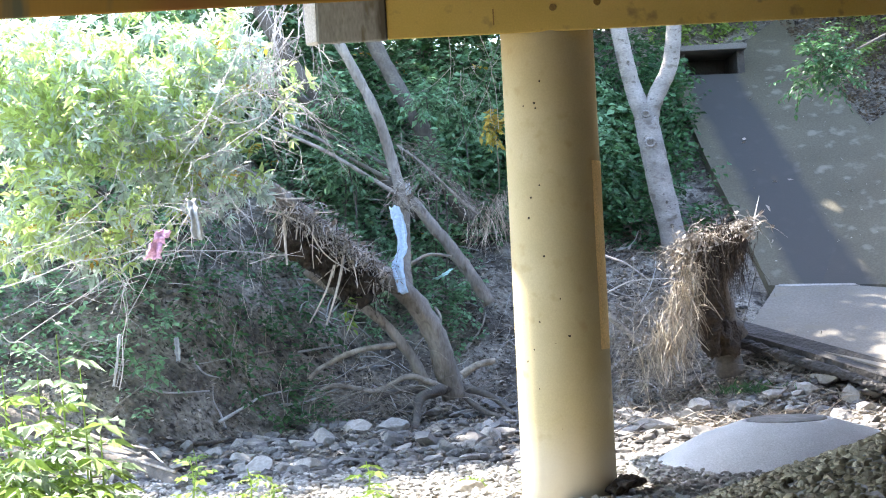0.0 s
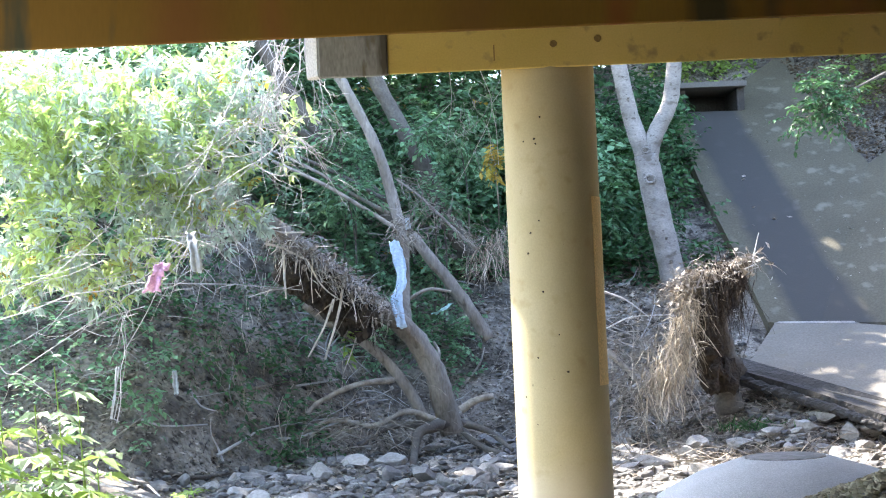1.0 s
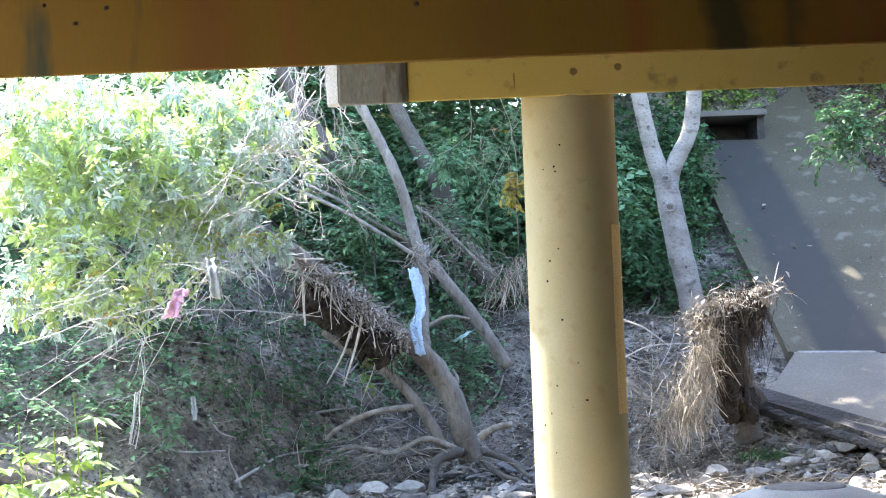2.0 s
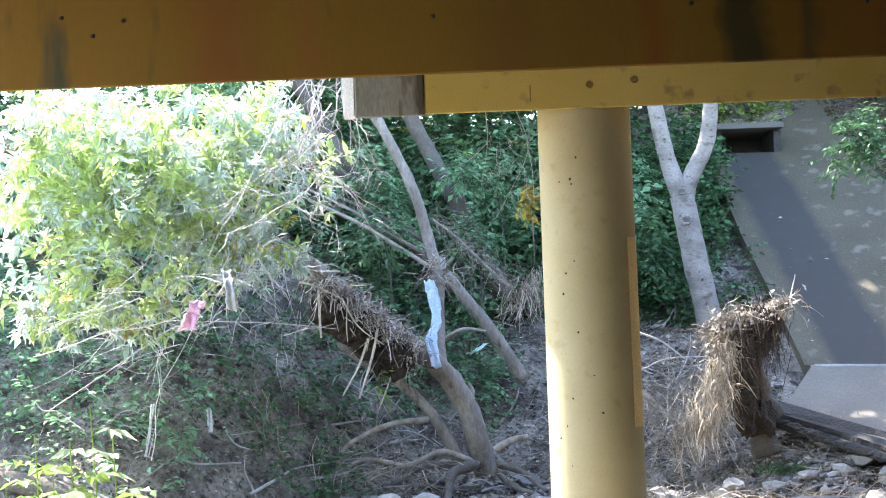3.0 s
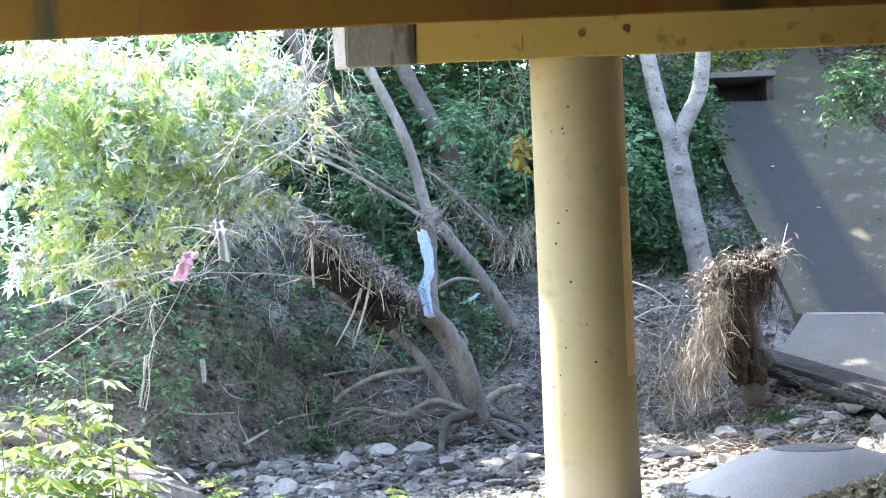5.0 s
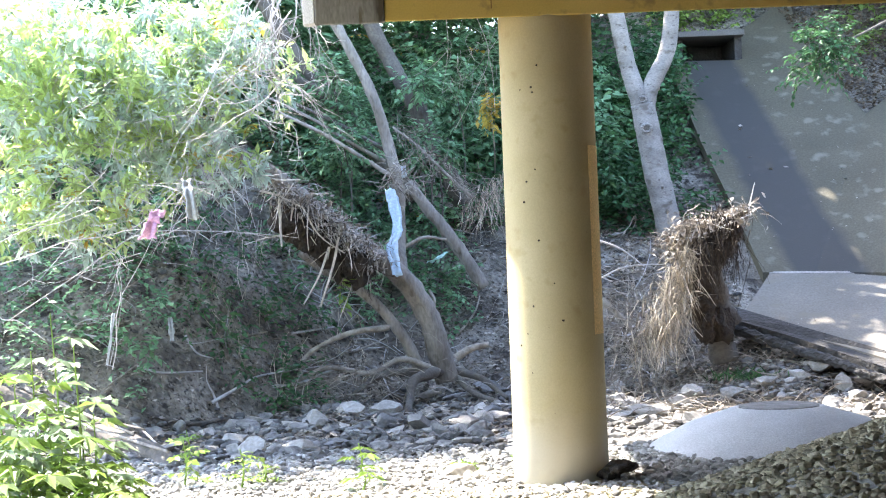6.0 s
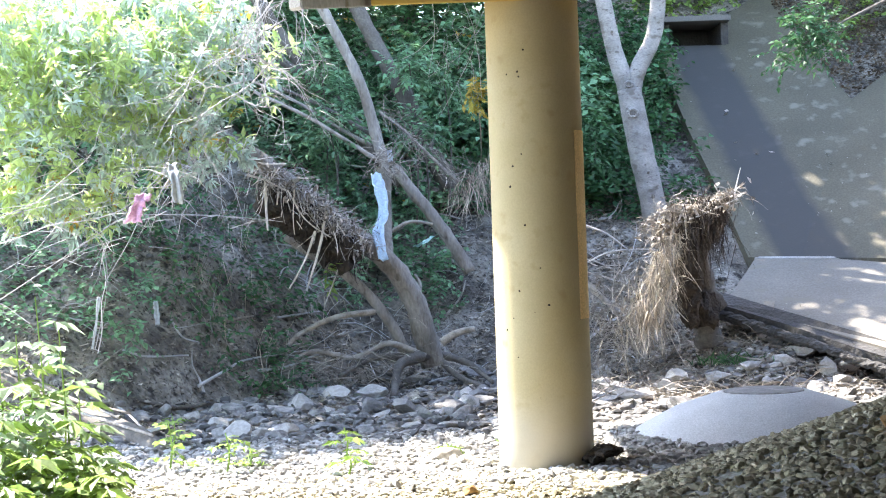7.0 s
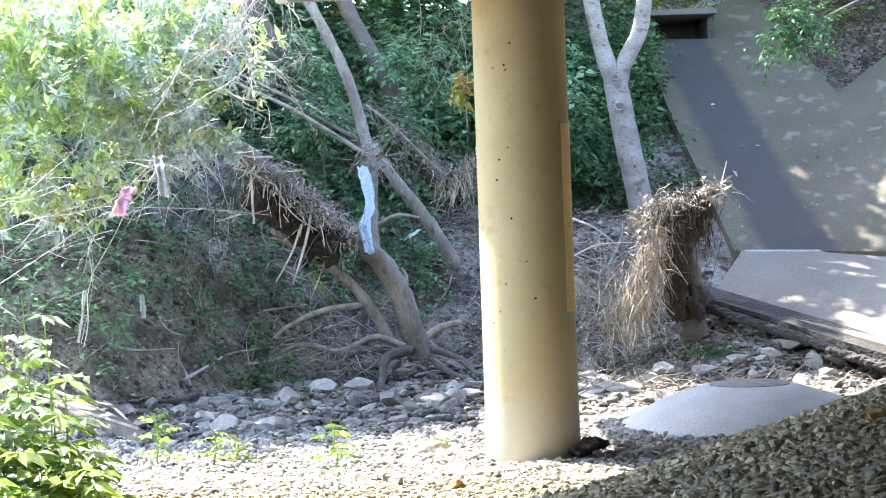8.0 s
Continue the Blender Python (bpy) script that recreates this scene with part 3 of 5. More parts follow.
for pts, r0, r1 in (
        ([(-0.01, 25.20, 0.25), (-0.43, 25.00, 0.28), (-0.90, 24.80, 0.28), (-1.31, 24.30, 0.06)], 0.085, 0.03),
        ([(-0.13, 25.00, 0.27), (-0.43, 24.50, 0.20), (-0.50, 24.20, -0.03), (-0.53, 23.60, -0.21)], 0.09, 0.05),
        ([(-0.05, 25.00, 0.27), (-0.59, 24.90, 0.49), (-1.11, 24.80, 0.31), (-1.73, 24.70, 0.42), (-2.30, 24.30, 0.21), (-2.74, 24.20, 0.27), (-3.10, 23.40, 0.06)], 0.05, 0.02),
        ([(0.04, 25.40, 0.23), (0.30, 25.30, 0.23), (0.63, 25.00, 0.11), (0.93, 24.30, -0.10)], 0.085, 0.03),
        ([(-0.78, 24.80, 0.98), (-1.36, 24.60, 0.93), (-1.83, 24.50, 0.74), (-2.05, 24.40, 0.57), (-2.12, 24.30, 0.33)], 0.045, 0.03),
        ([(0.21, 25.30, 0.15), (0.44, 24.80, -0.04), (0.83, 24.00, -0.15)], 0.06, 0.03)):
    b = Build()
    tube(b, pts, r0, r1, 8, 0.3, 6, rng)
    part("root", b, TWIG if r0 < 0.057 else DARK_BARK, leaning, smooth_faces=True)
b = Build()
for k in range(130):
    o = Vector((-1.63, 24.30, 0.25)) + Vector((rng.gauss(0, 0.95), rng.gauss(0, 0.3), rng.gauss(0, 0.16)))
    whip(b, o, Vector((rng.choice((-1, 1)), rng.gauss(0, 0.4), rng.gauss(0.05, 0.3))), rng.uniform(0.25, 0.8), 0.003 + 0.010 * rng.random() ** 2, rng, 0.15, 0.5, 5)
tagged(part("root_mat", b, TWIG, leaning, "pale tangled fine roots"), kind="stuff")
def whorl(b, o, axis, count, size, rng, wide=0.19):
    """Leaflets that spread like a star from the end of a twig."""
    side = axis.cross(rand_dir(rng)).normalized()
    up_way = axis.cross(side)
    for k in range(count):
        a = 2 * math.pi * (k + 0.4 * rng.random()) / count
        d = (axis * rng.uniform(0.25, 0.8) + side * math.cos(a) + up_way * math.sin(a) - Vector((0, 0, 0.15))).normalized()
        leaf(b, o, d, size * rng.uniform(0.7, 1.2), wide * rng.uniform(0.8, 1.25), rng)


def leafy_shoots(b, stems, centre, radii, count, size, rng):
    """Shoots with two or three stars of leaflets, thickest near the outside of an uneven mass."""
    c = Vector(centre)
    for i in range(count):
        v = rand_dir(rng) * rng.random() ** 0.4
        o = c + Vector((v.x * radii[0], v.y * radii[1], v.z * radii[2]))
        if noise.noise(o * 1.1) < -0.32:
            continue
        w = (rand_dir(rng) + Vector((v.x * 0.5, -0.45, 0.1))).normalized()
        n = rng.uniform(0.22, 0.5)
        end = o + w * n - Vector((0, 0, 0.12 * n))
        if i % 3 == 0:
            tube(stems, [o - w * 0.2, o.lerp(end, 0.5) + rand_dir(rng) * 0.05, end], 0.006, 0.003, 3, 0, 2, rng)
        k = rng.choice((2, 2, 3))
        for j in range(k):
            whorl(b, o.lerp(end, (j + 1) / k), w, rng.choice((4, 5, 6, 7)) if j < k - 1 else 7, size, rng)


crown, sheen, yellow, twigs = Build(), Build(), Build(), Build()
for c, r, k in (((-4.92, 20.60, 4.91), (0.84, 1.40, 0.66), 330), ((-3.87, 21.00, 4.91), (0.84, 1.40, 0.61), 330), ((-2.86, 21.60, 5.05), (0.67, 1.40, 0.50), 170),
                ((-5.18, 20.40, 3.91), (0.78, 1.40, 0.66), 270), ((-4.08, 20.80, 3.97), (0.84, 1.40, 0.66), 330), ((-3.17, 21.40, 4.05), (0.73, 1.40, 0.61), 220),
                ((-2.42, 22.00, 4.51), (0.39, 1.40, 0.55), 50), ((-4.67, 20.40, 3.12), (0.78, 1.40, 0.50), 220), ((-3.76, 20.80, 3.24), (0.67, 1.40, 0.44), 180),
                ((-2.81, 21.40, 3.45), (0.50, 1.40, 0.36), 80), ((-5.19, 20.20, 2.72), (0.60, 1.20, 0.30), 90), ((-4.17, 20.60, 2.69), (0.50, 1.20, 0.24), 70)):
    leafy_shoots(crown, twigs, c, r, int(k * 0.235), 0.185, rng)
    leafy_shoots(sheen, twigs, c, r, int(k * 0.235), 0.175, rng)
    if c[0] > -3.3:
        leafy_shoots(sheen, twigs, c, r, int(k * 0.25), 0.15, rng)
    if k < 250:
        cloud(yellow, None, c, r, int(k * 0.05), 7, 0.12, rng, 0.2, 0, 0.3)
part("crown", crown, LEAF_BRIGHT, leaning, "bright yellow-green leaves")
part("sheen_leaves", sheen, LEAF_BLUE, leaning, "pale leaves with the sky's sheen in their colour")
part("yellow_leaves", yellow, LEAF_YELLOW, leaning, "yellowing leaves")
for pts, r in (([(-4.78, 17.80, 2.10), (-3.98, 17.80, 2.34), (-3.28, 18.00, 2.52), (-2.88, 18.20, 2.89), (-2.72, 18.40, 3.17)], 0.014),
               ([(-4.63, 17.80, 1.53), (-3.87, 17.80, 2.01), (-3.27, 17.90, 2.43), (-2.75, 18.10, 2.88)], 0.012),
               ([(-4.72, 17.60, 2.32), (-4.13, 17.70, 2.63), (-3.58, 17.80, 3.09), (-3.31, 17.80, 3.63)], 0.012),
               ([(-3.66, 18.80, 2.32), (-3.11, 18.80, 2.44), (-2.36, 19.00, 2.44), (-1.60, 19.20, 2.33)], 0.014),
               ([(-2.22, 18.80, 2.24), (-1.95, 18.80, 2.35), (-1.65, 19.00, 2.37)], 0.010),
               ([(-3.53, 17.80, 0.96), (-3.48, 17.80, 1.50), (-3.44, 17.80, 1.99), (-3.46, 17.80, 2.29)], 0.012),
               ([(-3.62, 18.00, 1.01), (-3.43, 18.00, 1.74), (-3.52, 18.00, 2.17), (-3.61, 17.80, 2.55)], 0.009),
               ([(-3.40, 17.80, 1.74), (-3.00, 17.80, 2.46), (-2.75, 17.80, 2.75)], 0.010),
               ([(-2.80, 17.80, 2.99), (-2.65, 17.80, 2.80), (-2.70, 17.80, 2.44)], 0.012),
               ([(-2.09, 18.80, 5.00), (-2.38, 18.80, 4.31), (-2.70, 18.60, 3.73), (-2.99, 18.30, 3.15)], 0.016),
               ([(-1.48, 19.30, 4.39), (-1.98, 19.10, 3.90), (-2.54, 18.80, 3.54), (-3.03, 18.60, 3.42)], 0.016),
               ([(-1.51, 19.40, 4.67), (-2.17, 19.20, 4.28), (-2.85, 18.80, 3.81), (-3.30, 18.40, 3.67)], 0.014),
               ([(-4.27, 15.80, 1.68), (-4.05, 15.80, 1.56), (-3.79, 15.80, 1.39)], 0.012),
               ([(-4.51, 17.30, 2.64), (-4.29, 17.30, 2.16), (-4.30, 17.30, 1.80)], 0.010)):
    bent = [Vector(p) + rand_dir(rng) * 0.03 for p in course(pts, 2)]
    tube(twigs, bent, r * 0.55, r * 0.22, 5, 0.3, 4, rng)
    for q in bent[1:-1]:
        whip(twigs, q, rand_dir(rng) - Vector((0, 0, 0.3)), rng.uniform(0.2, 0.6), r * 0.3, rng, 0.5, 0.7, 3)
for k in range(150):
    o = Vector((-3.51, 19.60, 3.75)) + Vector((rng.gauss(0, 0.95), rng.gauss(0, 0.5), rng.gauss(0, 0.75)))
    whip(twigs, o, Vector((rng.gauss(0, 1), rng.gauss(0, 0.4), rng.gauss(-0.3, 0.6))), rng.uniform(0.3, 0.8), 0.0036, rng, 0.6, 0.9)
for k in range(60):
    o = Vector((-2.85, 19.40, 3.0)) + Vector((rng.gauss(0, 0.5), rng.gauss(0, 0.3), rng.gauss(0, 0.2)))
    whip(twigs, o, Vector((rng.gauss(0, 1), rng.gauss(0, 0.4), rng.gauss(-0.3, 0.6))), rng.uniform(0.3, 0.8), 0.0045, rng, 0.6, 0.9)
tagged(part("brushwood", twigs, GREY_TWIG, leaning, "bleached bare twigs"), kind="stuff")

b = Build()
for k in range(34):
    o = Vector((-3.25, 18.00, 2.55)) + Vector((rng.uniform(-0.9, 0.9), rng.gauss(0, 0.3), rng.uniform(-0.45, 0.35)))
    whip(b, o, Vector((-1, rng.gauss(0, 0.2), rng.gauss(-0.35, 0.5))), rng.uniform(0.4, 1.2), rng.uniform(0.0035, 0.006), rng, 0.35, 0.35, 4)
tagged(part("twig_tangle", b, GREY_TWIG, leaning, "long bleached bare twigs"), kind="stuff")
b = Build()
for k in range(3):
    spray(b, None, Vector((-1.47, 24.40, 1.59)), rand_dir(rng, 0.6), 0.3, 6, 0.15, rng, 0.24)
part("shoot", b, LEAF_WEED, leaning, "small fresh green shoot")

# bare hanging brush beside the crown
brush = thing("dead_brush", (-1.59, 19.00, 5.14), "tangle of bleached bare twigs hanging by the beam end", "dead branch")
b = Build()
for k in range(17):
    o = Vector((-1.62, 19.00, 5.11)) + Vector((rng.uniform(-0.25, 0.25), rng.uniform(-0.3, 0.3), rng.uniform(-0.2, 0.7)))
    bough(b, o, Vector((rng.gauss(-0.25, 0.35), rng.gauss(0, 0.3), -1)), rng.uniform(0.5, 1.1), 0.010, rng, 3, 0.35, 2)
for k in range(13):
    o = Vector((-1.98, 19.30, 4.11)) + Vector((rng.uniform(-0.35, 0.3), rng.uniform(-0.3, 0.3), rng.uniform(-0.3, 0.3)))
    bough(b, o, Vector((rng.gauss(-0.2, 0.8), rng.gauss(0, 0.3), rng.gauss(-0.4, 0.4))), rng.uniform(0.5, 0.9), 0.009, rng, 3, 0.4, 2)
tagged(part("brushwood", b, GREY_TWIG, brush), kind="stuff")
brush = thing("dead_branch", (0.57, 20.00, 4.92), "thin bleached twigs hanging below the beam", "dead branch")
b = Build()
for pts in ([(0.20, 20.00, 4.94), (0.21, 20.00, 4.52), (0.12, 20.00, 4.01)], [(0.57, 20.00, 4.92), (0.70, 20.00, 4.43), (0.47, 20.00, 3.93), (0.25, 20.00, 3.55)], [(0.81, 20.00, 4.77), (0.55, 20.00, 4.30), (0.12, 20.00, 4.01)],
            [(0.21, 20.00, 4.52), (-0.00, 20.00, 4.33), (-0.21, 20.00, 4.23)], [(0.70, 20.00, 4.43), (0.74, 20.00, 4.16), (0.75, 20.00, 3.74)], [(0.47, 20.00, 3.93), (0.52, 20.00, 3.69)], [(0.71, 20.00, 4.50), (0.84, 20.00, 4.67)]):
    tube(b, pts, 0.0048, 0.0025, 5, 0.2, 5, rng)
for k in range(26):
    whip(b, Vector((0.56, 20.00, 4.58)) + Vector((rng.uniform(-0.35, 0.25), 0, rng.uniform(-0.4, 0.3))), Vector((rng.gauss(0, 0.6), 0, -1)), rng.uniform(0.25, 0.5), 0.0034, rng, 0.3, 0.9)
tagged(part("brushwood", b, GREY_TWIG, brush), kind="stuff")


# ---------------------------------------------------------------- other trees
# crowns stay above the view, added where they block the sun
def crown_over(parent, centre, radii, clusters, material, rng, size=0.34, gaps=0.12):
    b = Build()
    cloud(b, None, centre, radii, clusters, 6, size, rng, 0.42, gaps, 0.6)
    part("crown", b, material, parent)


forked = thing("forked_tree", (3.94, 28.00, 2.11), "pale grey forked tree rising behind a straw-covered stump", "tree")
b = Build()
tube(b, [(4.06, 28.00, 1.60), (3.98, 28.00, 1.92), (3.88, 28.00, 2.59), (3.73, 28.00, 3.36), (3.62, 28.00, 4.04), (3.55, 28.00, 4.45)], 0.225, 0.205, 16, 0.10, 6, rng)
tube(b, [(3.57, 28.00, 4.30), (3.44, 28.00, 4.72), (3.31, 28.00, 5.20), (3.16, 28.00, 6.03), (2.96, 28.00, 7.29), (2.45, 28.00, 9.43)], 0.165, 0.11, 14, 0.10, 6, rng)
part("trunk", b, PALE_BARK, forked, smooth_faces=True)
b = Build()
tube(b, [(3.60, 28.00, 4.30), (3.66, 28.00, 4.62), (3.78, 28.00, 4.90), (4.00, 28.00, 5.32), (4.11, 28.00, 5.99), (4.21, 28.00, 7.04), (4.69, 28.50, 9.46)], 0.155, 0.12, 14, 0.10, 6, rng)
part("fork", b, PALE_BARK, forked, smooth_faces=True)
for p, r in (((3.58, 27.755, 4.03), 0.085), ((3.53, 27.795, 4.52), 0.06), ((3.80, 27.765, 3.02), 0.035), ((3.86, 27.76, 2.62), 0.04), ((3.28, 27.84, 5.42), 0.03)):
    c = Vector(p)
    b = Build()
    for k in range(10):
        a0, a1 = 2 * math.pi * k / 10, 2 * math.pi * (k + 1.2) / 10
        tube(b, [c + Vector((r * math.cos(a0), 0.02, 0.8 * r * math.sin(a0))), c + Vector((r * math.cos(a1), 0.02, 0.8 * r * math.sin(a1)))], r * 0.32, r * 0.30, 6, 0.3, 1, rng)
    part("scar_lip", b, PALE_BARK, forked, smooth_faces=True)
    b = Build()
    tube(b, [c + Vector((0, 0.10, 0)), c + Vector((0, 0.005, -0.01))], r * 0.85, r * 0.6, 12, 0.4, 2, rng)
    part("knot", b, DARK_BARK, forked, "dark branch scar")
# unseen limb carrying an added crown set back to shade the apron
b = Build()
tube(b, [(2.45, 28.00, 9.40), (2.30, 30.50, 9.90), (2.40, 33.50, 10.40), (2.40, 35.80, 10.80)], 0.11, 0.04, 8, 0.1, 5, rng)
part("limb", b, PALE_BARK, forked, smooth_faces=True)
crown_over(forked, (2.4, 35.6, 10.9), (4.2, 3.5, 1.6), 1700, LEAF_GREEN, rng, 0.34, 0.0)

for base, pts, r0, r1, c, rr in (
        ((-0.35, 28.00, 2.98), [(-0.35, 28.00, 2.98), (-0.85, 28.10, 3.65), (-1.26, 28.10, 4.15), (-1.67, 28.20, 4.71), (-2.13, 28.30, 5.30), (-2.50, 28.30, 5.86), (-3.21, 28.30, 7.25), (-4.04, 28.00, 9.35)], 0.150, 0.11, (-7.2, 27.8, 10.4), (3.8, 2.8, 1.4)),
        ((0.47, 28.40, 2.86), [(0.47, 28.40, 2.86), (0.14, 28.40, 3.58), (-0.10, 28.40, 4.15), (-0.37, 28.40, 4.75), (-0.68, 28.40, 5.34), (-0.99, 28.40, 5.99), (-1.56, 28.40, 7.38), (-2.20, 28.00, 9.65)], 0.17, 0.11, (-1.8, 30.4, 11.2), (3.0, 2.8, 1.4)),
        # last two trees are unseen, added for the shade of their crowns
        ((-3.0, 33.0, 6.3), [(-3.0, 33.0, 6.0), (-3.3, 32.8, 8.5), (-3.0, 32.5, 11.0)], 0.2, 0.1, (-2.6, 32.8, 12.0), (4.5, 4.0, 1.6)),
        ((-10.5, 27.5, 4.5), [(-10.5, 27.5, 4.0), (-10.7, 27.6, 7.0), (-10.2, 27.8, 9.8)], 0.22, 0.12, (-12.0, 29.5, 10.0), (3.2, 3.0, 1.3))):
    t = thing("slanting_tree", base, "dark slanting tree trunk among green undergrowth, unseen crown added for shade", "tree", "slanting trees")
    b = Build()
    tube(b, pts, r0, r1, 12, 0.2, 6, rng)
    part("trunk", b, DARK_BARK, t, smooth_faces=True)
    if r0 == 0.150:
        b = Build()
        tube(b, [(-1.58, 28.20, 4.59), (-1.94, 28.00, 4.88), (-2.30, 27.90, 5.13), (-2.65, 27.80, 5.61)], 0.10, 0.06, 8, 0.2, 6, rng)
        part("limb", b, DARK_BARK, t, smooth_faces=True)
    crown_over(t, c, rr, 160 if c[0] == -1.8 else 900 if c[0] == -7.2 else 1300, LEAF_GREEN, rng, 0.34, 0.3 if c[0] == -1.8 else 0.1 if c[0] == -7.2 else 0.0)

def up(p, h):
    return (p[0], p[1], p[2] + h)


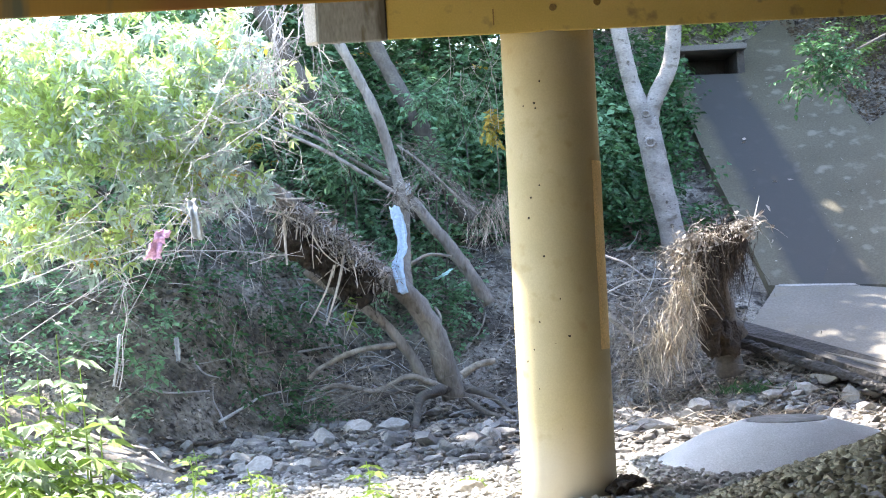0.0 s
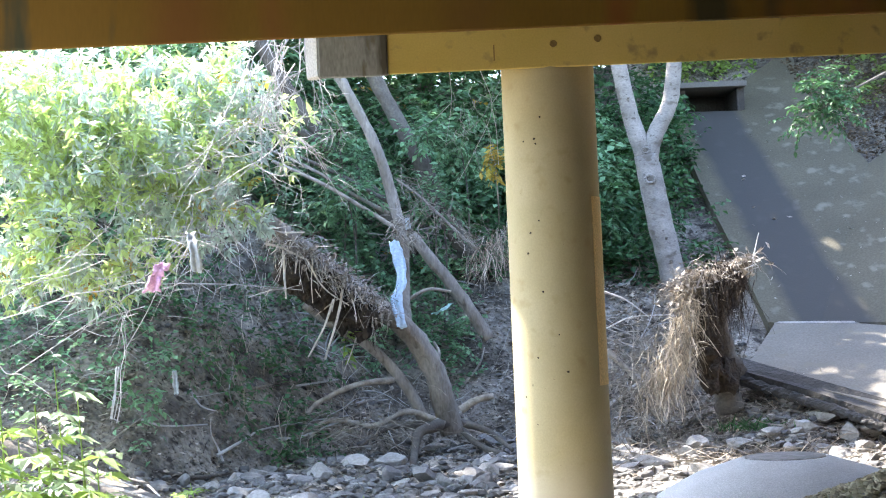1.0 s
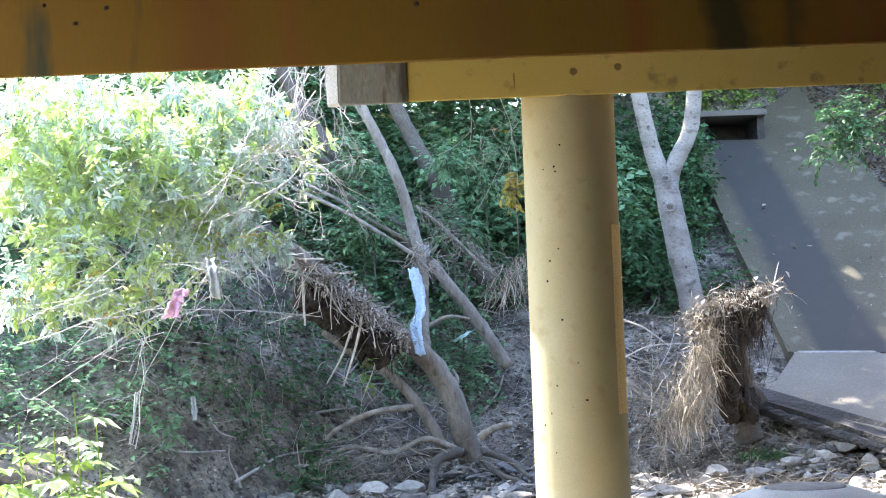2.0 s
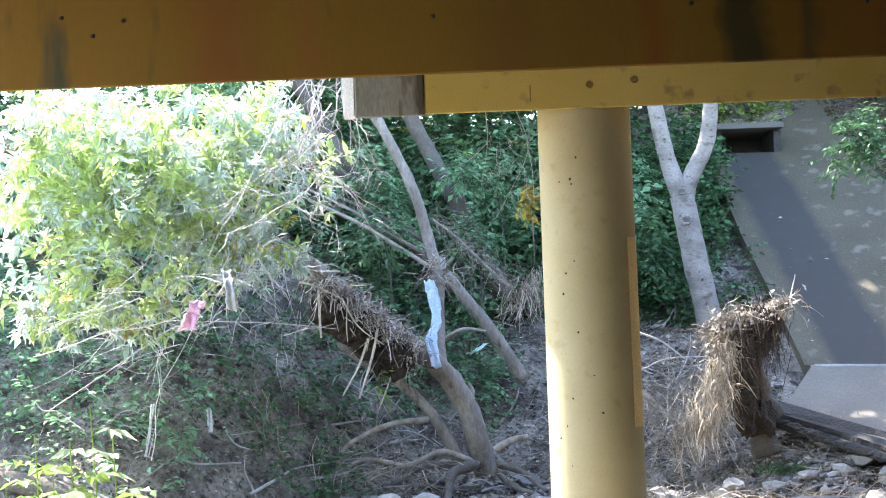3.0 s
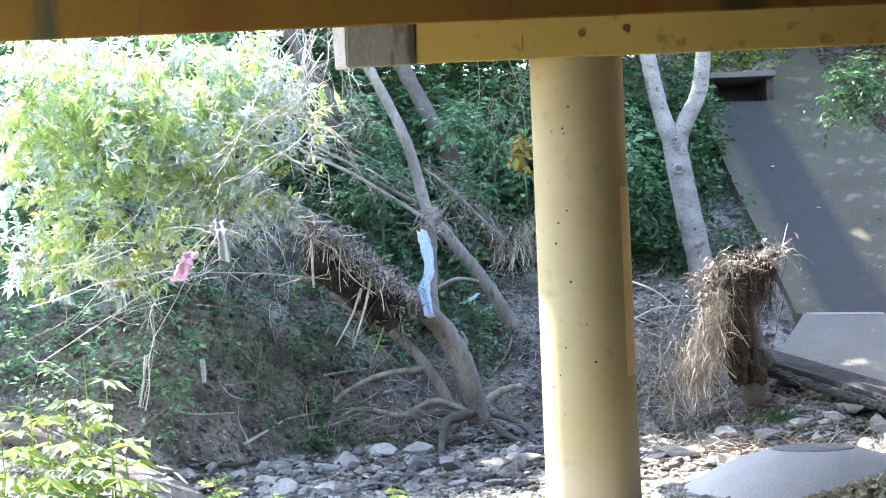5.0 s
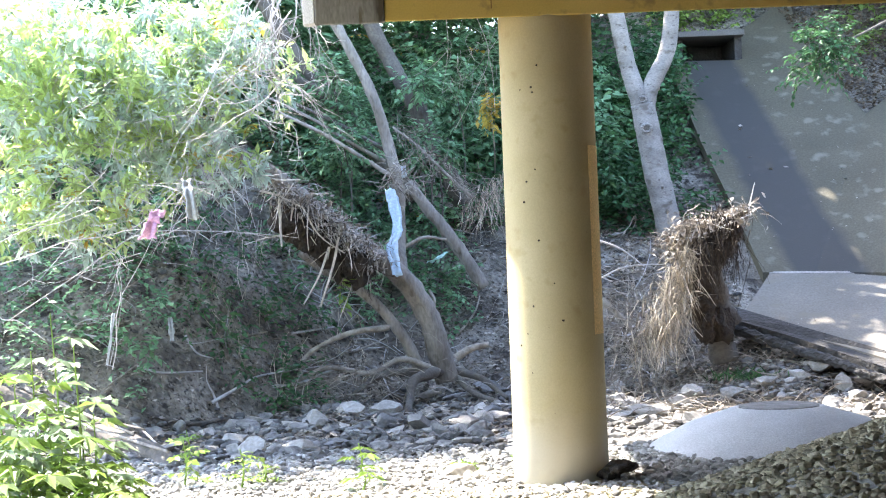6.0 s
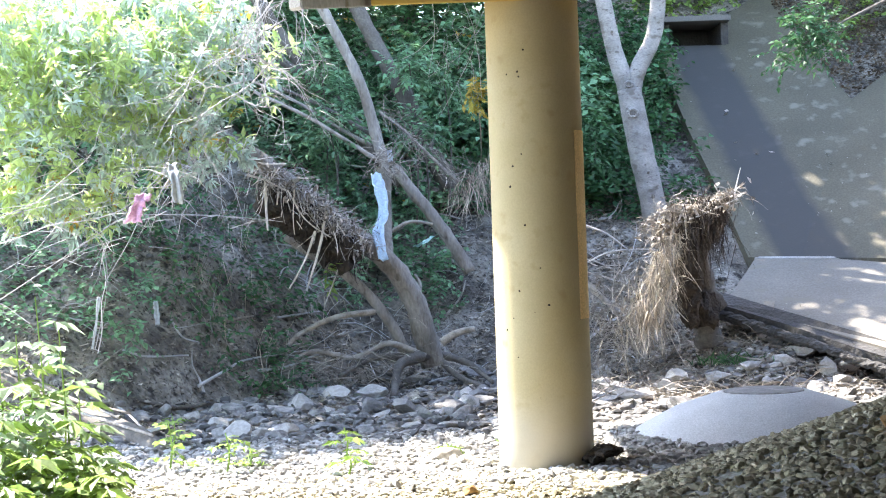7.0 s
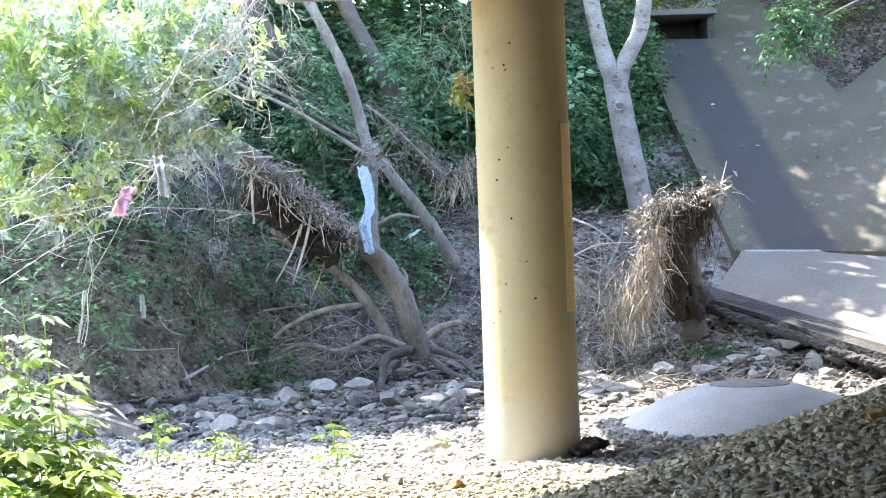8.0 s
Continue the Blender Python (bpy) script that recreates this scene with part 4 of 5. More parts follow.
for name, pts, r0, r1, m, lab in (
        ("fallen_pole", [(0.71, 26.60, 1.48), (0.39, 26.60, 2.04), (-0.00, 26.60, 2.60), (-0.46, 26.60, 3.21)], 0.112, 0.09, BARK, "fallen grey pole leaning across the bank"),
        ("fallen_pole", [(-0.70, 26.40, 3.32), (-1.18, 26.40, 3.65), (-1.79, 26.30, 4.05), (-2.61, 26.20, 4.47)], 0.038, 0.026, TWIG, "thin pale fallen pole leaning across the bank"),
        ("fallen_pole", [(-0.81, 26.70, 3.58), (-1.37, 26.70, 3.91), (-1.98, 26.60, 4.32), (-2.72, 26.50, 4.70)], 0.034, 0.022, BARK, "fallen grey pole leaning across the bank"),
        ("fallen_pole", [(-0.78, 27.00, 3.76), (-1.28, 27.00, 4.08), (-1.92, 27.00, 4.43), (-2.54, 26.90, 4.73)], 0.036, 0.024, DARK_BARK, "fallen dark pole leaning across the bank"),
        ("fallen_pole", [(0.59, 27.00, 2.94), (0.12, 27.00, 3.41), (-0.28, 27.00, 3.83), (-0.66, 27.00, 4.14)], 0.028, 0.018, TWIG, "thin pale fallen pole on the bank"),
        ("driftwood", [(0.20, 24.60, 0.49), (0.43, 24.60, 0.63), (0.70, 24.60, 0.68)], 0.065, 0.045, TWIG, "short pale piece of driftwood by the roots"),
        ("fallen_log", [up(p, 0.07) for p in ((-6.32, 21.60, 0.48), (-5.30, 21.32, 0.24), (-4.47, 21.10, -0.09), (-3.30, 18.88, -0.17))] + [up((-2.93, 17.92, -0.15), -0.1)], 0.15, 0.11, DARK_BARK, "fallen log with a bleached top in the gravel"),
        ("fallen_branch", [up(p, 0.26) for p in ((-5.38, 21.36, 0.27), (-4.68, 21.08, -0.02), (-3.71, 19.66, -0.19))], 0.03, 0.016, TWIG, "bleached branch lying along the fallen log"),
        ("fallen_branch", [up(p, 0.22) for p in ((-5.49, 21.18, 0.12), (-4.68, 21.08, -0.02), (-3.71, 20.46, -0.19))], 0.024, 0.014, TWIG, "bleached branch lying along the fallen log"),
        ("fallen_branch", [up(p, 0.20) for p in ((-4.95, 21.00, -0.03), (-4.22, 20.54, -0.19), (-3.00, 17.84, -0.15))], 0.03, 0.016, TWIG, "bleached branch lying along the fallen log"),
        ("fallen_branch", [up(p, 0.16) for p in ((-4.36, 21.30, 0.01), (-3.99, 21.40, -0.17), (-3.20, 18.64, -0.17))], 0.02, 0.012, GREY_TWIG, "bleached branch lying along the fallen log"),
        ("fallen_branch", [(-4.49, 21.66, 0.39), (-4.23, 22.08, 0.59), (-3.97, 22.52, 0.77)], 0.022, 0.015, TWIG, "pale fallen branch on the earth bank"),
        ("fallen_branch", [(-4.38, 21.64, 0.31), (-3.93, 21.78, 0.09), (-3.41, 22.20, -0.09), (-2.96, 22.84, -0.10)], 0.045, 0.03, DARK_BARK, "dark fallen branch at the foot of the bank"),
        ("fallen_branch", [(-0.54, 26.00, 2.17), (-0.22, 26.00, 2.32), (0.14, 26.00, 2.27)], 0.035, 0.02, TWIG, "pale fallen branch on the earth bank"),
        ("fallen_branch", [(-0.19, 25.80, 1.01), (-0.09, 25.90, 1.31), (-0.17, 26.00, 1.49)], 0.03, 0.02, TWIG, "pale fallen branch on the earth bank"),
        ("fallen_branch", [(-4.47, 21.61, 0.44), (-4.21, 22.04, 0.65), (-3.98, 22.48, 0.83)], 0.014, 0.007, TWIG, "thin dry branch lying on the earth bank"),
        ("fallen_branch", [(-4.10, 22.22, 0.71), (-3.81, 22.39, 0.60), (-3.33, 22.95, 0.56)], 0.018, 0.009, GREY_TWIG, "thin dry branch lying on the earth bank"),
        ("fallen_branch", [(-2.94, 23.67, 0.69), (-2.71, 23.71, 0.43)], 0.022, 0.011, TWIG, "thin dry branch lying on the earth bank"),
        ("fallen_branch", [(-3.17, 22.69, 0.15), (-2.86, 23.33, 0.30), (-2.58, 23.88, 0.41), (-1.52, 25.35, 0.44)], 0.026, 0.007, GREY_TWIG, "thin dry branch lying on the earth bank"),
        ("fallen_branch", [(-2.44, 23.88, 0.24), (-1.81, 24.74, 0.22), (-1.52, 25.19, 0.30)], 0.014, 0.009, TWIG, "thin dry branch lying on the earth bank"),
        ("fallen_branch", [(-2.26, 24.98, 0.94), (-1.66, 25.82, 0.98)], 0.018, 0.011, GREY_TWIG, "thin dry branch lying on the earth bank"),
        ("fallen_branch", [(-2.92, 24.03, 0.97), (-2.58, 24.57, 1.00)], 0.022, 0.007, TWIG, "thin dry branch lying on the earth bank"),
        ("fallen_branch", [(-2.46, 23.86, 0.24), (-2.13, 24.33, 0.23), (-1.63, 25.13, 0.36), (-1.14, 25.57, 0.31)], 0.026, 0.009, GREY_TWIG, "thin dry branch lying on the earth bank"),
        ("fallen_branch", [(-5.19, 21.55, 0.54), (-4.84, 21.24, 0.26), (-4.51, 21.00, -0.05)], 0.014, 0.011, TWIG, "thin dry branch lying on the earth bank"),
        ("fallen_branch", [(-3.59, 23.19, 1.05), (-3.43, 23.12, 0.81), (-3.22, 23.30, 0.71)], 0.018, 0.007, GREY_TWIG, "thin dry branch lying on the earth bank"),
        ("fallen_branch", [(-1.39, 25.64, 0.58), (-1.10, 26.03, 0.67), (-0.84, 26.32, 0.78)], 0.022, 0.009, TWIG, "thin dry branch lying on the earth bank"),
        ("fallen_branch", [(2.55, 26.00, 0.40), (2.95, 26.27, 0.64), (3.23, 26.34, 0.74)], 0.026, 0.011, GREY_TWIG, "thin dry branch lying on the earth bank"),
        ("fallen_branch", [(2.78, 27.38, 1.58), (3.08, 27.20, 1.43), (3.35, 26.85, 1.15)], 0.014, 0.007, TWIG, "thin dry branch lying on the earth bank"),
        ("fallen_branch", [(-0.26, 28.47, 2.35), (0.19, 28.68, 2.47), (0.62, 28.50, 2.37)], 0.018, 0.009, GREY_TWIG, "thin dry branch lying on the earth bank"),
        ("fallen_branch", [(0.24, 26.39, 0.74), (0.54, 26.78, 1.07), (0.65, 27.09, 1.34)], 0.022, 0.011, TWIG, "thin dry branch lying on the earth bank"),
        ("fallen_branch", [(2.39, 24.50, 1.28), (2.66, 24.40, 1.02), (2.80, 24.30, 0.81)], 0.05, 0.03, TWIG, "pale fallen branch by the straw mound")):
    b = Build()
    tube(b, pts, r0, r1, 10, 0.25, 6, rng)
    t = part(name, b, m, smooth_faces=True)
    tagged(t, lab, "log" if r0 > 0.04 else "branch", "fallen poles" if name == "fallen_pole" else "")


# ---------------------------------------------------------------- flood debris
def straw(b, o, rng, lo, hi, r=0.008, spread=0.25, down=1.0):
    o = Vector(o)
    w = Vector((rng.gauss(0, spread), rng.gauss(0, spread), -down)).normalized()
    n = rng.uniform(lo, hi)
    mid = o + w * n * 0.5 + rand_dir(rng) * n * 0.08
    tube(b, [o, mid, o + w * n + rand_dir(rng) * n * 0.12], r, r * 0.6, 3, 0, 2, rng)


mat_thing = thing("flood_debris", (-1.59, 24.20, 2.63), "flood debris of straw, sticks and soil caught on the leaning trunk", "debris")
LINE = course([(-2.76, 23.20, 3.50), (-2.29, 23.90, 3.08), (-1.84, 24.20, 2.77), (-1.37, 24.40, 2.37), (-0.90, 24.60, 1.93)], 12)
b, c, d = Build(), Build(), Build()
for k in range(520):
    o = rng.choice(LINE[11:]) + Vector((rng.gauss(0, 0.12), rng.gauss(-0.1, 0.2), rng.gauss(0.08, 0.09)))
    w = rand_dir(rng)
    w.z *= 0.45
    whip(b, o, w, rng.uniform(0.12, 0.4), rng.uniform(0.003, 0.008), rng, 0.25, 0.4, 3)
for k in range(120):
    o = rng.choice(LINE[12:]) + Vector((rng.gauss(0, 0.10), rng.gauss(-0.25, 0.12), rng.gauss(0.02, 0.10)))
    straw(c, o, rng, 0.12, 0.30 + 0.55 * rng.random() ** 2, rng.uniform(0.004, 0.012), 0.32)
tagged(part("twig_mat", b, GREY_TWIG, mat_thing, "bleached twigs"), kind="stuff")
b = Build()
for k in range(700):
    o = rng.choice(LINE[8:]) + Vector((rng.gauss(0, 0.12), rng.gauss(-0.14, 0.2), rng.gauss(0.06, 0.10)))
    leaf(b, o, rand_dir(rng), rng.uniform(0.05, 0.12), 0.3, rng, rng.uniform(-0.3, 0.3))
tagged(part("caught_leaves", b, LEAF_DRY, mat_thing, "caught dry leaves"), kind="stuff")
b = Build()
for k in range(260):
    o = rng.choice(LINE[10:]) + Vector((rng.gauss(0, 0.14), rng.gauss(-0.12, 0.2), rng.gauss(0.02, 0.12)))
    whip(b, o, rand_dir(rng), rng.uniform(0.12, 0.4), rng.uniform(0.004, 0.010), rng, 0.25, 0.4, 3)
tagged(part("dark_twig_mat", b, DARK_BARK, mat_thing, "dark twigs"), kind="stuff")
part("straw", c, PALE_STRAW, mat_thing, "hanging dry straw")
for p in LINE[16:46:3]:
    d = Build()
    rock_mesh(d, p + Vector((-0.10, 0.0, -0.24 + rng.gauss(0, 0.06))), rng.uniform(0.32, 0.5), rng, (1, 0.8, 1.0), 3, 0.5)
    part("soil_clod", d, SOIL_CLOD, mat_thing, "root-bound soil, darkened for the hollow's shade")
b = Build()
for k in range(420):
    o = rng.choice(LINE[18:48]) + Vector((rng.gauss(-0.08, 0.12), rng.gauss(-0.18, 0.12), rng.gauss(-0.12, 0.13)))
    whip(b, o, Vector((rng.gauss(0, 0.8), rng.gauss(0, 0.4), -0.7)), 0.1 + 0.45 * rng.random() ** 2, rng.uniform(0.003, 0.009), rng, 0.4, 0.7, 3)
tagged(part("root_hair", b, SOIL_CLOD, mat_thing, "dark brown hanging roots"), kind="stuff")
for pts, r in (([(-2.25, 23.70, 3.04), (-2.25, 23.70, 2.57), (-2.24, 23.70, 2.25)], 0.022), ([(-1.58, 24.00, 2.22), (-1.74, 24.00, 1.81), (-1.98, 24.00, 1.40)], 0.020), ([(-1.41, 24.00, 2.50), (-1.53, 24.00, 1.97), (-1.74, 24.00, 1.35)], 0.024),
               ([(-1.20, 24.20, 2.32), (-1.53, 24.20, 2.22), (-1.87, 24.10, 1.98)], 0.014), ([(-2.49, 23.50, 3.05), (-2.27, 23.60, 2.98), (-1.93, 23.80, 2.80)], 0.02), ([(-2.06, 23.80, 2.93), (-2.11, 23.80, 2.57)], 0.016),
               ([(-0.81, 24.50, 2.01), (-1.12, 24.30, 2.20), (-1.54, 24.20, 2.13)], 0.015), ([(-1.21, 24.30, 2.03), (-1.30, 24.30, 1.62), (-1.50, 24.30, 1.13)], 0.012), ([(-1.93, 23.80, 2.80), (-1.71, 23.90, 2.39), (-1.36, 24.00, 2.12)], 0.014),
               ([(-2.62, 23.30, 3.38), (-2.32, 23.40, 3.21), (-1.93, 23.60, 3.19)], 0.018)):
    b = Build()
    tube(b, pts, r, r * 0.6, 6, 0.2, 5, rng)
    part("stick", b, PALE_STRAW, mat_thing, "pale stick")

snag = thing("debris_tangle", (-0.55, 25.60, 3.27), "twigs and leaves snagged in the crotch of the stem", "debris")
b = Build()
for k in range(150):
    whip(b, Vector((-0.55, 25.60, 3.27)) + Vector((rng.gauss(0, 0.16), rng.gauss(-0.1, 0.1), rng.gauss(0, 0.13))), rand_dir(rng), rng.uniform(0.12, 0.4), 0.008, rng, 0.2, 0.3, 3)
tagged(part("brushwood", b, TWIG, snag), kind="stuff")
snag = thing("debris_tangle", (-0.16, 27.00, 3.73), "brown brush of twigs snagged on the fallen poles", "debris")
b = Build()
for k in range(190):
    t = rng.random()
    o = Vector((-0.70, 27.00, 4.12)).lerp(Vector((0.63, 27.00, 2.90)), t) + Vector((rng.gauss(0, 0.10), rng.gauss(-0.1, 0.2), rng.gauss(0.08, 0.10)))
    whip(b, o, Vector((rng.gauss(0.5, 0.6), 0, rng.gauss(-0.4, 0.6))), rng.uniform(0.12, 0.45), 0.006, rng, 0.2, 0.3, 3)
tagged(part("brushwood", b, TWIG, snag), kind="stuff")
snag = thing("straw_curtain", (0.93, 27.00, 3.26), "dry straw hanging over the earth bank", "debris")
b = Build()
for k in range(130):
    t = rng.random()
    o = Vector((0.59, 27.00, 2.91)).lerp(Vector((1.12, 27.00, 3.34)), t) + Vector((rng.gauss(0, 0.08), rng.gauss(-0.1, 0.15), rng.gauss(-0.1, 0.10)))
    whip(b, o, Vector((rng.gauss(0, 0.3), rng.gauss(0, 0.3), -1)), rng.uniform(0.25, 0.8), rng.uniform(0.003, 0.009), rng, 0.3, 0.5, 3)
tagged(part("straw", b, STRAW, snag), kind="stuff")

stump = thing("straw_covered_stump", (3.90, 24.20, 0.68), "broken stump draped with flood straw and soil", "stump")
b = Build()
tube(b, [(4.16, 24.32, 0.32), (4.08, 24.30, 0.64), (3.91, 24.30, 1.09), (3.83, 24.30, 1.55), (3.89, 24.20, 2.13), (4.17, 24.10, 2.40), (4.53, 24.00, 2.52)], 0.20, 0.07, 12, 0.3, 6, rng)
tube(b, [(4.31, 24.60, 0.85), (4.14, 24.50, 1.19), (4.07, 24.40, 1.70), (4.12, 24.30, 2.20)], 0.17, 0.09, 10, 0.3, 6, rng)
part("wood", b, DARK_BARK, stump, smooth_faces=True)
for p in ((3.80, 24.20, 1.09), (3.89, 24.10, 0.89), (3.85, 24.20, 1.38), (4.07, 24.20, 0.83)):
    b = Build()
    rock_mesh(b, p, rng.uniform(0.3, 0.45), rng, (0.8, 0.8, 1.3), 3, 0.45)
    part("soil_clod", b, SOIL_CLOD, stump, "dark brown soil held by roots")
for p in ((3.76, 24.20, 2.05), (4.05, 24.20, 2.16), (4.19, 24.30, 1.95), (3.87, 24.20, 1.71), (4.27, 24.20, 2.27)):
    b = Build()
    rock_mesh(b, p, rng.uniform(0.3, 0.42), rng, (0.9, 0.8, 1.1), 3, 0.5)
    part("soil_clod", b, SOIL_CLOD, stump, "dark brown soil held by roots")
b, c = Build(), Build()
TOP = course([(3.34, 23.90, 2.03), (3.52, 23.90, 2.30), (3.89, 23.90, 2.38), (4.51, 23.90, 2.54)], 10)
for k in range(260):
    o = rng.choice(TOP) + Vector((rng.gauss(0, 0.10), rng.gauss(0, 0.18), rng.gauss(0.0, 0.07)))
    w = rand_dir(rng)
    w.z *= 0.5
    whip(b, o, w, rng.uniform(0.15, 0.45), rng.uniform(0.004, 0.012), rng, 0.3, 0.5, 3)
part("twig_mat", b, TWIG, stump)
b = Build()
for k in range(420):
    o = rng.choice(TOP) + Vector((rng.gauss(0.02, 0.12), rng.gauss(-0.05, 0.16), rng.gauss(-0.08, 0.10)))
    leaf(b, o, rand_dir(rng), rng.uniform(0.05, 0.13), 0.3, rng, rng.uniform(-0.3, 0.3))
tagged(part("caught_leaves", b, LEAF_DRY, stump, "caught dry leaves"), kind="stuff")
FALL = course([(3.58, 23.80, 2.16), (3.38, 23.70, 1.60), (3.16, 23.60, 1.08), (3.02, 23.50, 0.66)], 10)
for k in range(620):
    i = rng.randrange(len(FALL))
    o = FALL[i] + Vector((rng.gauss(0.05, 0.09 + 0.004 * i), rng.gauss(0, 0.15), rng.gauss(0, 0.14)))
    straw(c, o, rng, 0.15, 0.30 + 0.45 * rng.random(), 0.003 + 0.008 * rng.random() ** 2, 0.36)
for k in range(300):
    o = rng.choice(FALL[:22]) + Vector((rng.gauss(0.06, 0.15), rng.gauss(-0.06, 0.15), rng.gauss(0, 0.16)))
    whip(c, o, rand_dir(rng), rng.uniform(0.1, 0.4), rng.uniform(0.004, 0.009), rng, 0.5, 0.6, 3)
tagged(part("straw", c, STRAW, stump, "pale hanging straw"), kind="stuff")
b = Build()
for k in range(330):
    o = Vector((3.77, 23.70, 2.17)).lerp(Vector((4.28, 23.80, 2.31)), rng.random()) + Vector((rng.gauss(0, 0.09), rng.gauss(0, 0.12), rng.gauss(-0.1, 0.22)))
    whip(b, o, Vector((rng.gauss(-0.12, 0.3), rng.gauss(0, 0.3), -1)), 0.12 + 0.75 * rng.random() ** 2, rng.uniform(0.004, 0.012), rng, 0.5, 0.35, 3)
tagged(part("root_hair", b, SOIL_CLOD, stump, "dark brown hanging roots"), kind="stuff")
for pts, r in (([(4.51, 23.90, 2.54), (4.61, 23.90, 2.91)], 0.012), ([(3.37, 23.80, 2.11), (3.85, 23.70, 2.20), (4.51, 23.70, 2.46)], 0.018), ([(2.34, 24.00, 2.16), (2.66, 24.00, 2.02), (2.98, 24.00, 1.76)], 0.018),
               ([(2.35, 24.00, 1.62), (2.73, 24.00, 1.77), (3.30, 24.00, 1.78)], 0.014), ([(3.74, 23.70, 2.37), (3.55, 23.70, 1.89), (3.57, 23.70, 1.49)], 0.016)):
    b = Build()
    tube(b, pts, r, r * 0.5, 5, 0.2, 4, rng)
    part("stick", b, GREY_TWIG, stump, "pale stick")
brushpile = thing("brush_pile", (2.79, 24.30, 0.60), "heap of dry grey brush beside the stump", "debris")
b = Build()
for k in range(520):
    o = Vector((2.81, 24.40, 0.84)) + Vector((rng.gauss(0, 0.33), rng.gauss(0.2, 0.3), rng.gauss(0, 0.45)))
    w = rand_dir(rng)
    whip(b, o, w, rng.uniform(0.25, 0.7), rng.uniform(0.004, 0.010), rng, 0.35, 0.35, 3)
tagged(part("brushwood", b, TWIG, brushpile), kind="stuff")


# added ridge, dark like the shadow gap it fills below the toe
b = Build()
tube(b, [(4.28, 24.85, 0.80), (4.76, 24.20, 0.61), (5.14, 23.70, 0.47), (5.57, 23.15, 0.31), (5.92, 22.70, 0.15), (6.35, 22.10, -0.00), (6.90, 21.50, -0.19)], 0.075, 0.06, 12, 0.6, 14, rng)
tagged(part("gap_fill_ridge", b, DAMP_SHADE), "dark ridge added to fill the shadow gap under the apron toe", "soil")
bank_straw = thing("dry_stems", (-2.73, 25.06, 1.50), "dry brown stems hanging on the earth bank", "dry grass", kind="stuff")
b = Build()
for k in range(150):
    x, y = rng.uniform(-3.6, -0.9), rng.uniform(23.6, 26.4)
    straw(b, (x, y - 0.1, rough_z(x, y) + rng.uniform(0.15, 0.5)), rng, 0.25, 0.7, rng.uniform(0.003, 0.007), 0.35)
part("stems", b, STRAW, bank_straw)
sapling = thing("yellow_sapling", (1.08, 30.22, 3.24), "thin sapling with orange and yellow leaves", "sapling")
b, c = Build(), Build()
tube(b, [(1.08, 30.22, 3.24), (0.98, 27.00, 3.67), (0.94, 26.60, 4.20), (0.90, 26.40, 4.64)], 0.014, 0.006, 6, 0.2, 5, rng)
cloud(c, b, (0.92, 26.50, 4.33), (0.16, 0.2, 0.22), 22, 7, 0.12, rng, 0.28, -0.5, 0.25)
part("stem", b, TWIG, sapling)
part("leaves", c, LEAF_YELLOW, sapling)
tuft = thing("grass_tuft", (4.38, 23.64, 0.08), "small green grass tuft among the stones", "grass")
b = Build()
for k in range(90):
    o = Vector((4.38, 23.64, 0.08)) + Vector((rng.gauss(0, 0.25), rng.gauss(0, 0.12), 0.0))
    leaf(b, o, Vector((rng.gauss(0, 0.5), rng.gauss(0, 0.4), 1)).normalized(), rng.uniform(0.12, 0.28), 0.05, rng, 0.4)
tagged(part("grass", b, LEAF_GREEN, tuft), kind="stuff")

# ---------------------------------------------------------------- undergrowth
def bank_growth(name, label, area, count, height, size, material, rng, keep=-0.05, leaves=7, wide=0.3):
    """Leafy sprays that stand on the bank within a stretch of the plan."""
    (x0, x1), (y0, y1) = area
    b, tw = Build(), Build()
    done = 0
    while done < count:
        x, y = rng.uniform(x0, x1), rng.uniform(y0, y1)
        done += 1
        if noise.noise(Vector((x * 0.55, y * 0.55, 7.7))) < keep:
            continue
        o = Vector((x, y, rough_z(x, y) + rng.random() ** 1.4 * height))
        spray(b, tw if done % 3 == 0 else None, o, (rand_dir(rng) + Vector((0, -0.5, 0.35))).normalized(), rng.uniform(0.3, 0.6), leaves, size, rng, wide)
    t = thing(name, (0.5 * (x0 + x1), 0.5 * (y0 + y1), rough_z(0.5 * (x0 + x1), 0.5 * (y0 + y1))), label, "undergrowth", kind="stuff")
    part("leaves", b, material, t)
    part("stems", tw, DARK_BARK, t)
    return t


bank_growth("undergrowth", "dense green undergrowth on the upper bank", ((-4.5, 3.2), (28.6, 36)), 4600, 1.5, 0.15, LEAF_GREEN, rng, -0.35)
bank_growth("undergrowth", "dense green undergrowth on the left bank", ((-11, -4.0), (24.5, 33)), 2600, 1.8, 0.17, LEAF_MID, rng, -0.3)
bank_growth("undergrowth", "green shrubs on the earth bank beside the creek", ((-8, -3.8), (21.6, 24.5)), 480, 0.8, 0.12, LEAF_MID, rng, -0.1)
bank_growth("undergrowth", "low green shrubs hanging on the earth bank", ((-5.0, -1.8), (23.4, 26.5)), 420, 0.45, 0.12, LEAF_GREEN, rng, -0.12, 7, 0.26)
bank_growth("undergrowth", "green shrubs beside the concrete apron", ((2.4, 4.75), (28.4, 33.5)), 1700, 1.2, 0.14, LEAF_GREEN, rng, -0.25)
bank_growth("undergrowth", "leaves in a painted sunlit tone among the undergrowth", ((-4.5, 3.2), (28.6, 34)), 2600, 1.9, 0.17, LEAF_MID, rng, -0.1)
bank_growth("undergrowth", "yellowing leaves among the undergrowth", ((-3.6, 1.4), (28.6, 34)), 90, 1.8, 0.13, LEAF_YELLOW, rng, -0.1, 5)
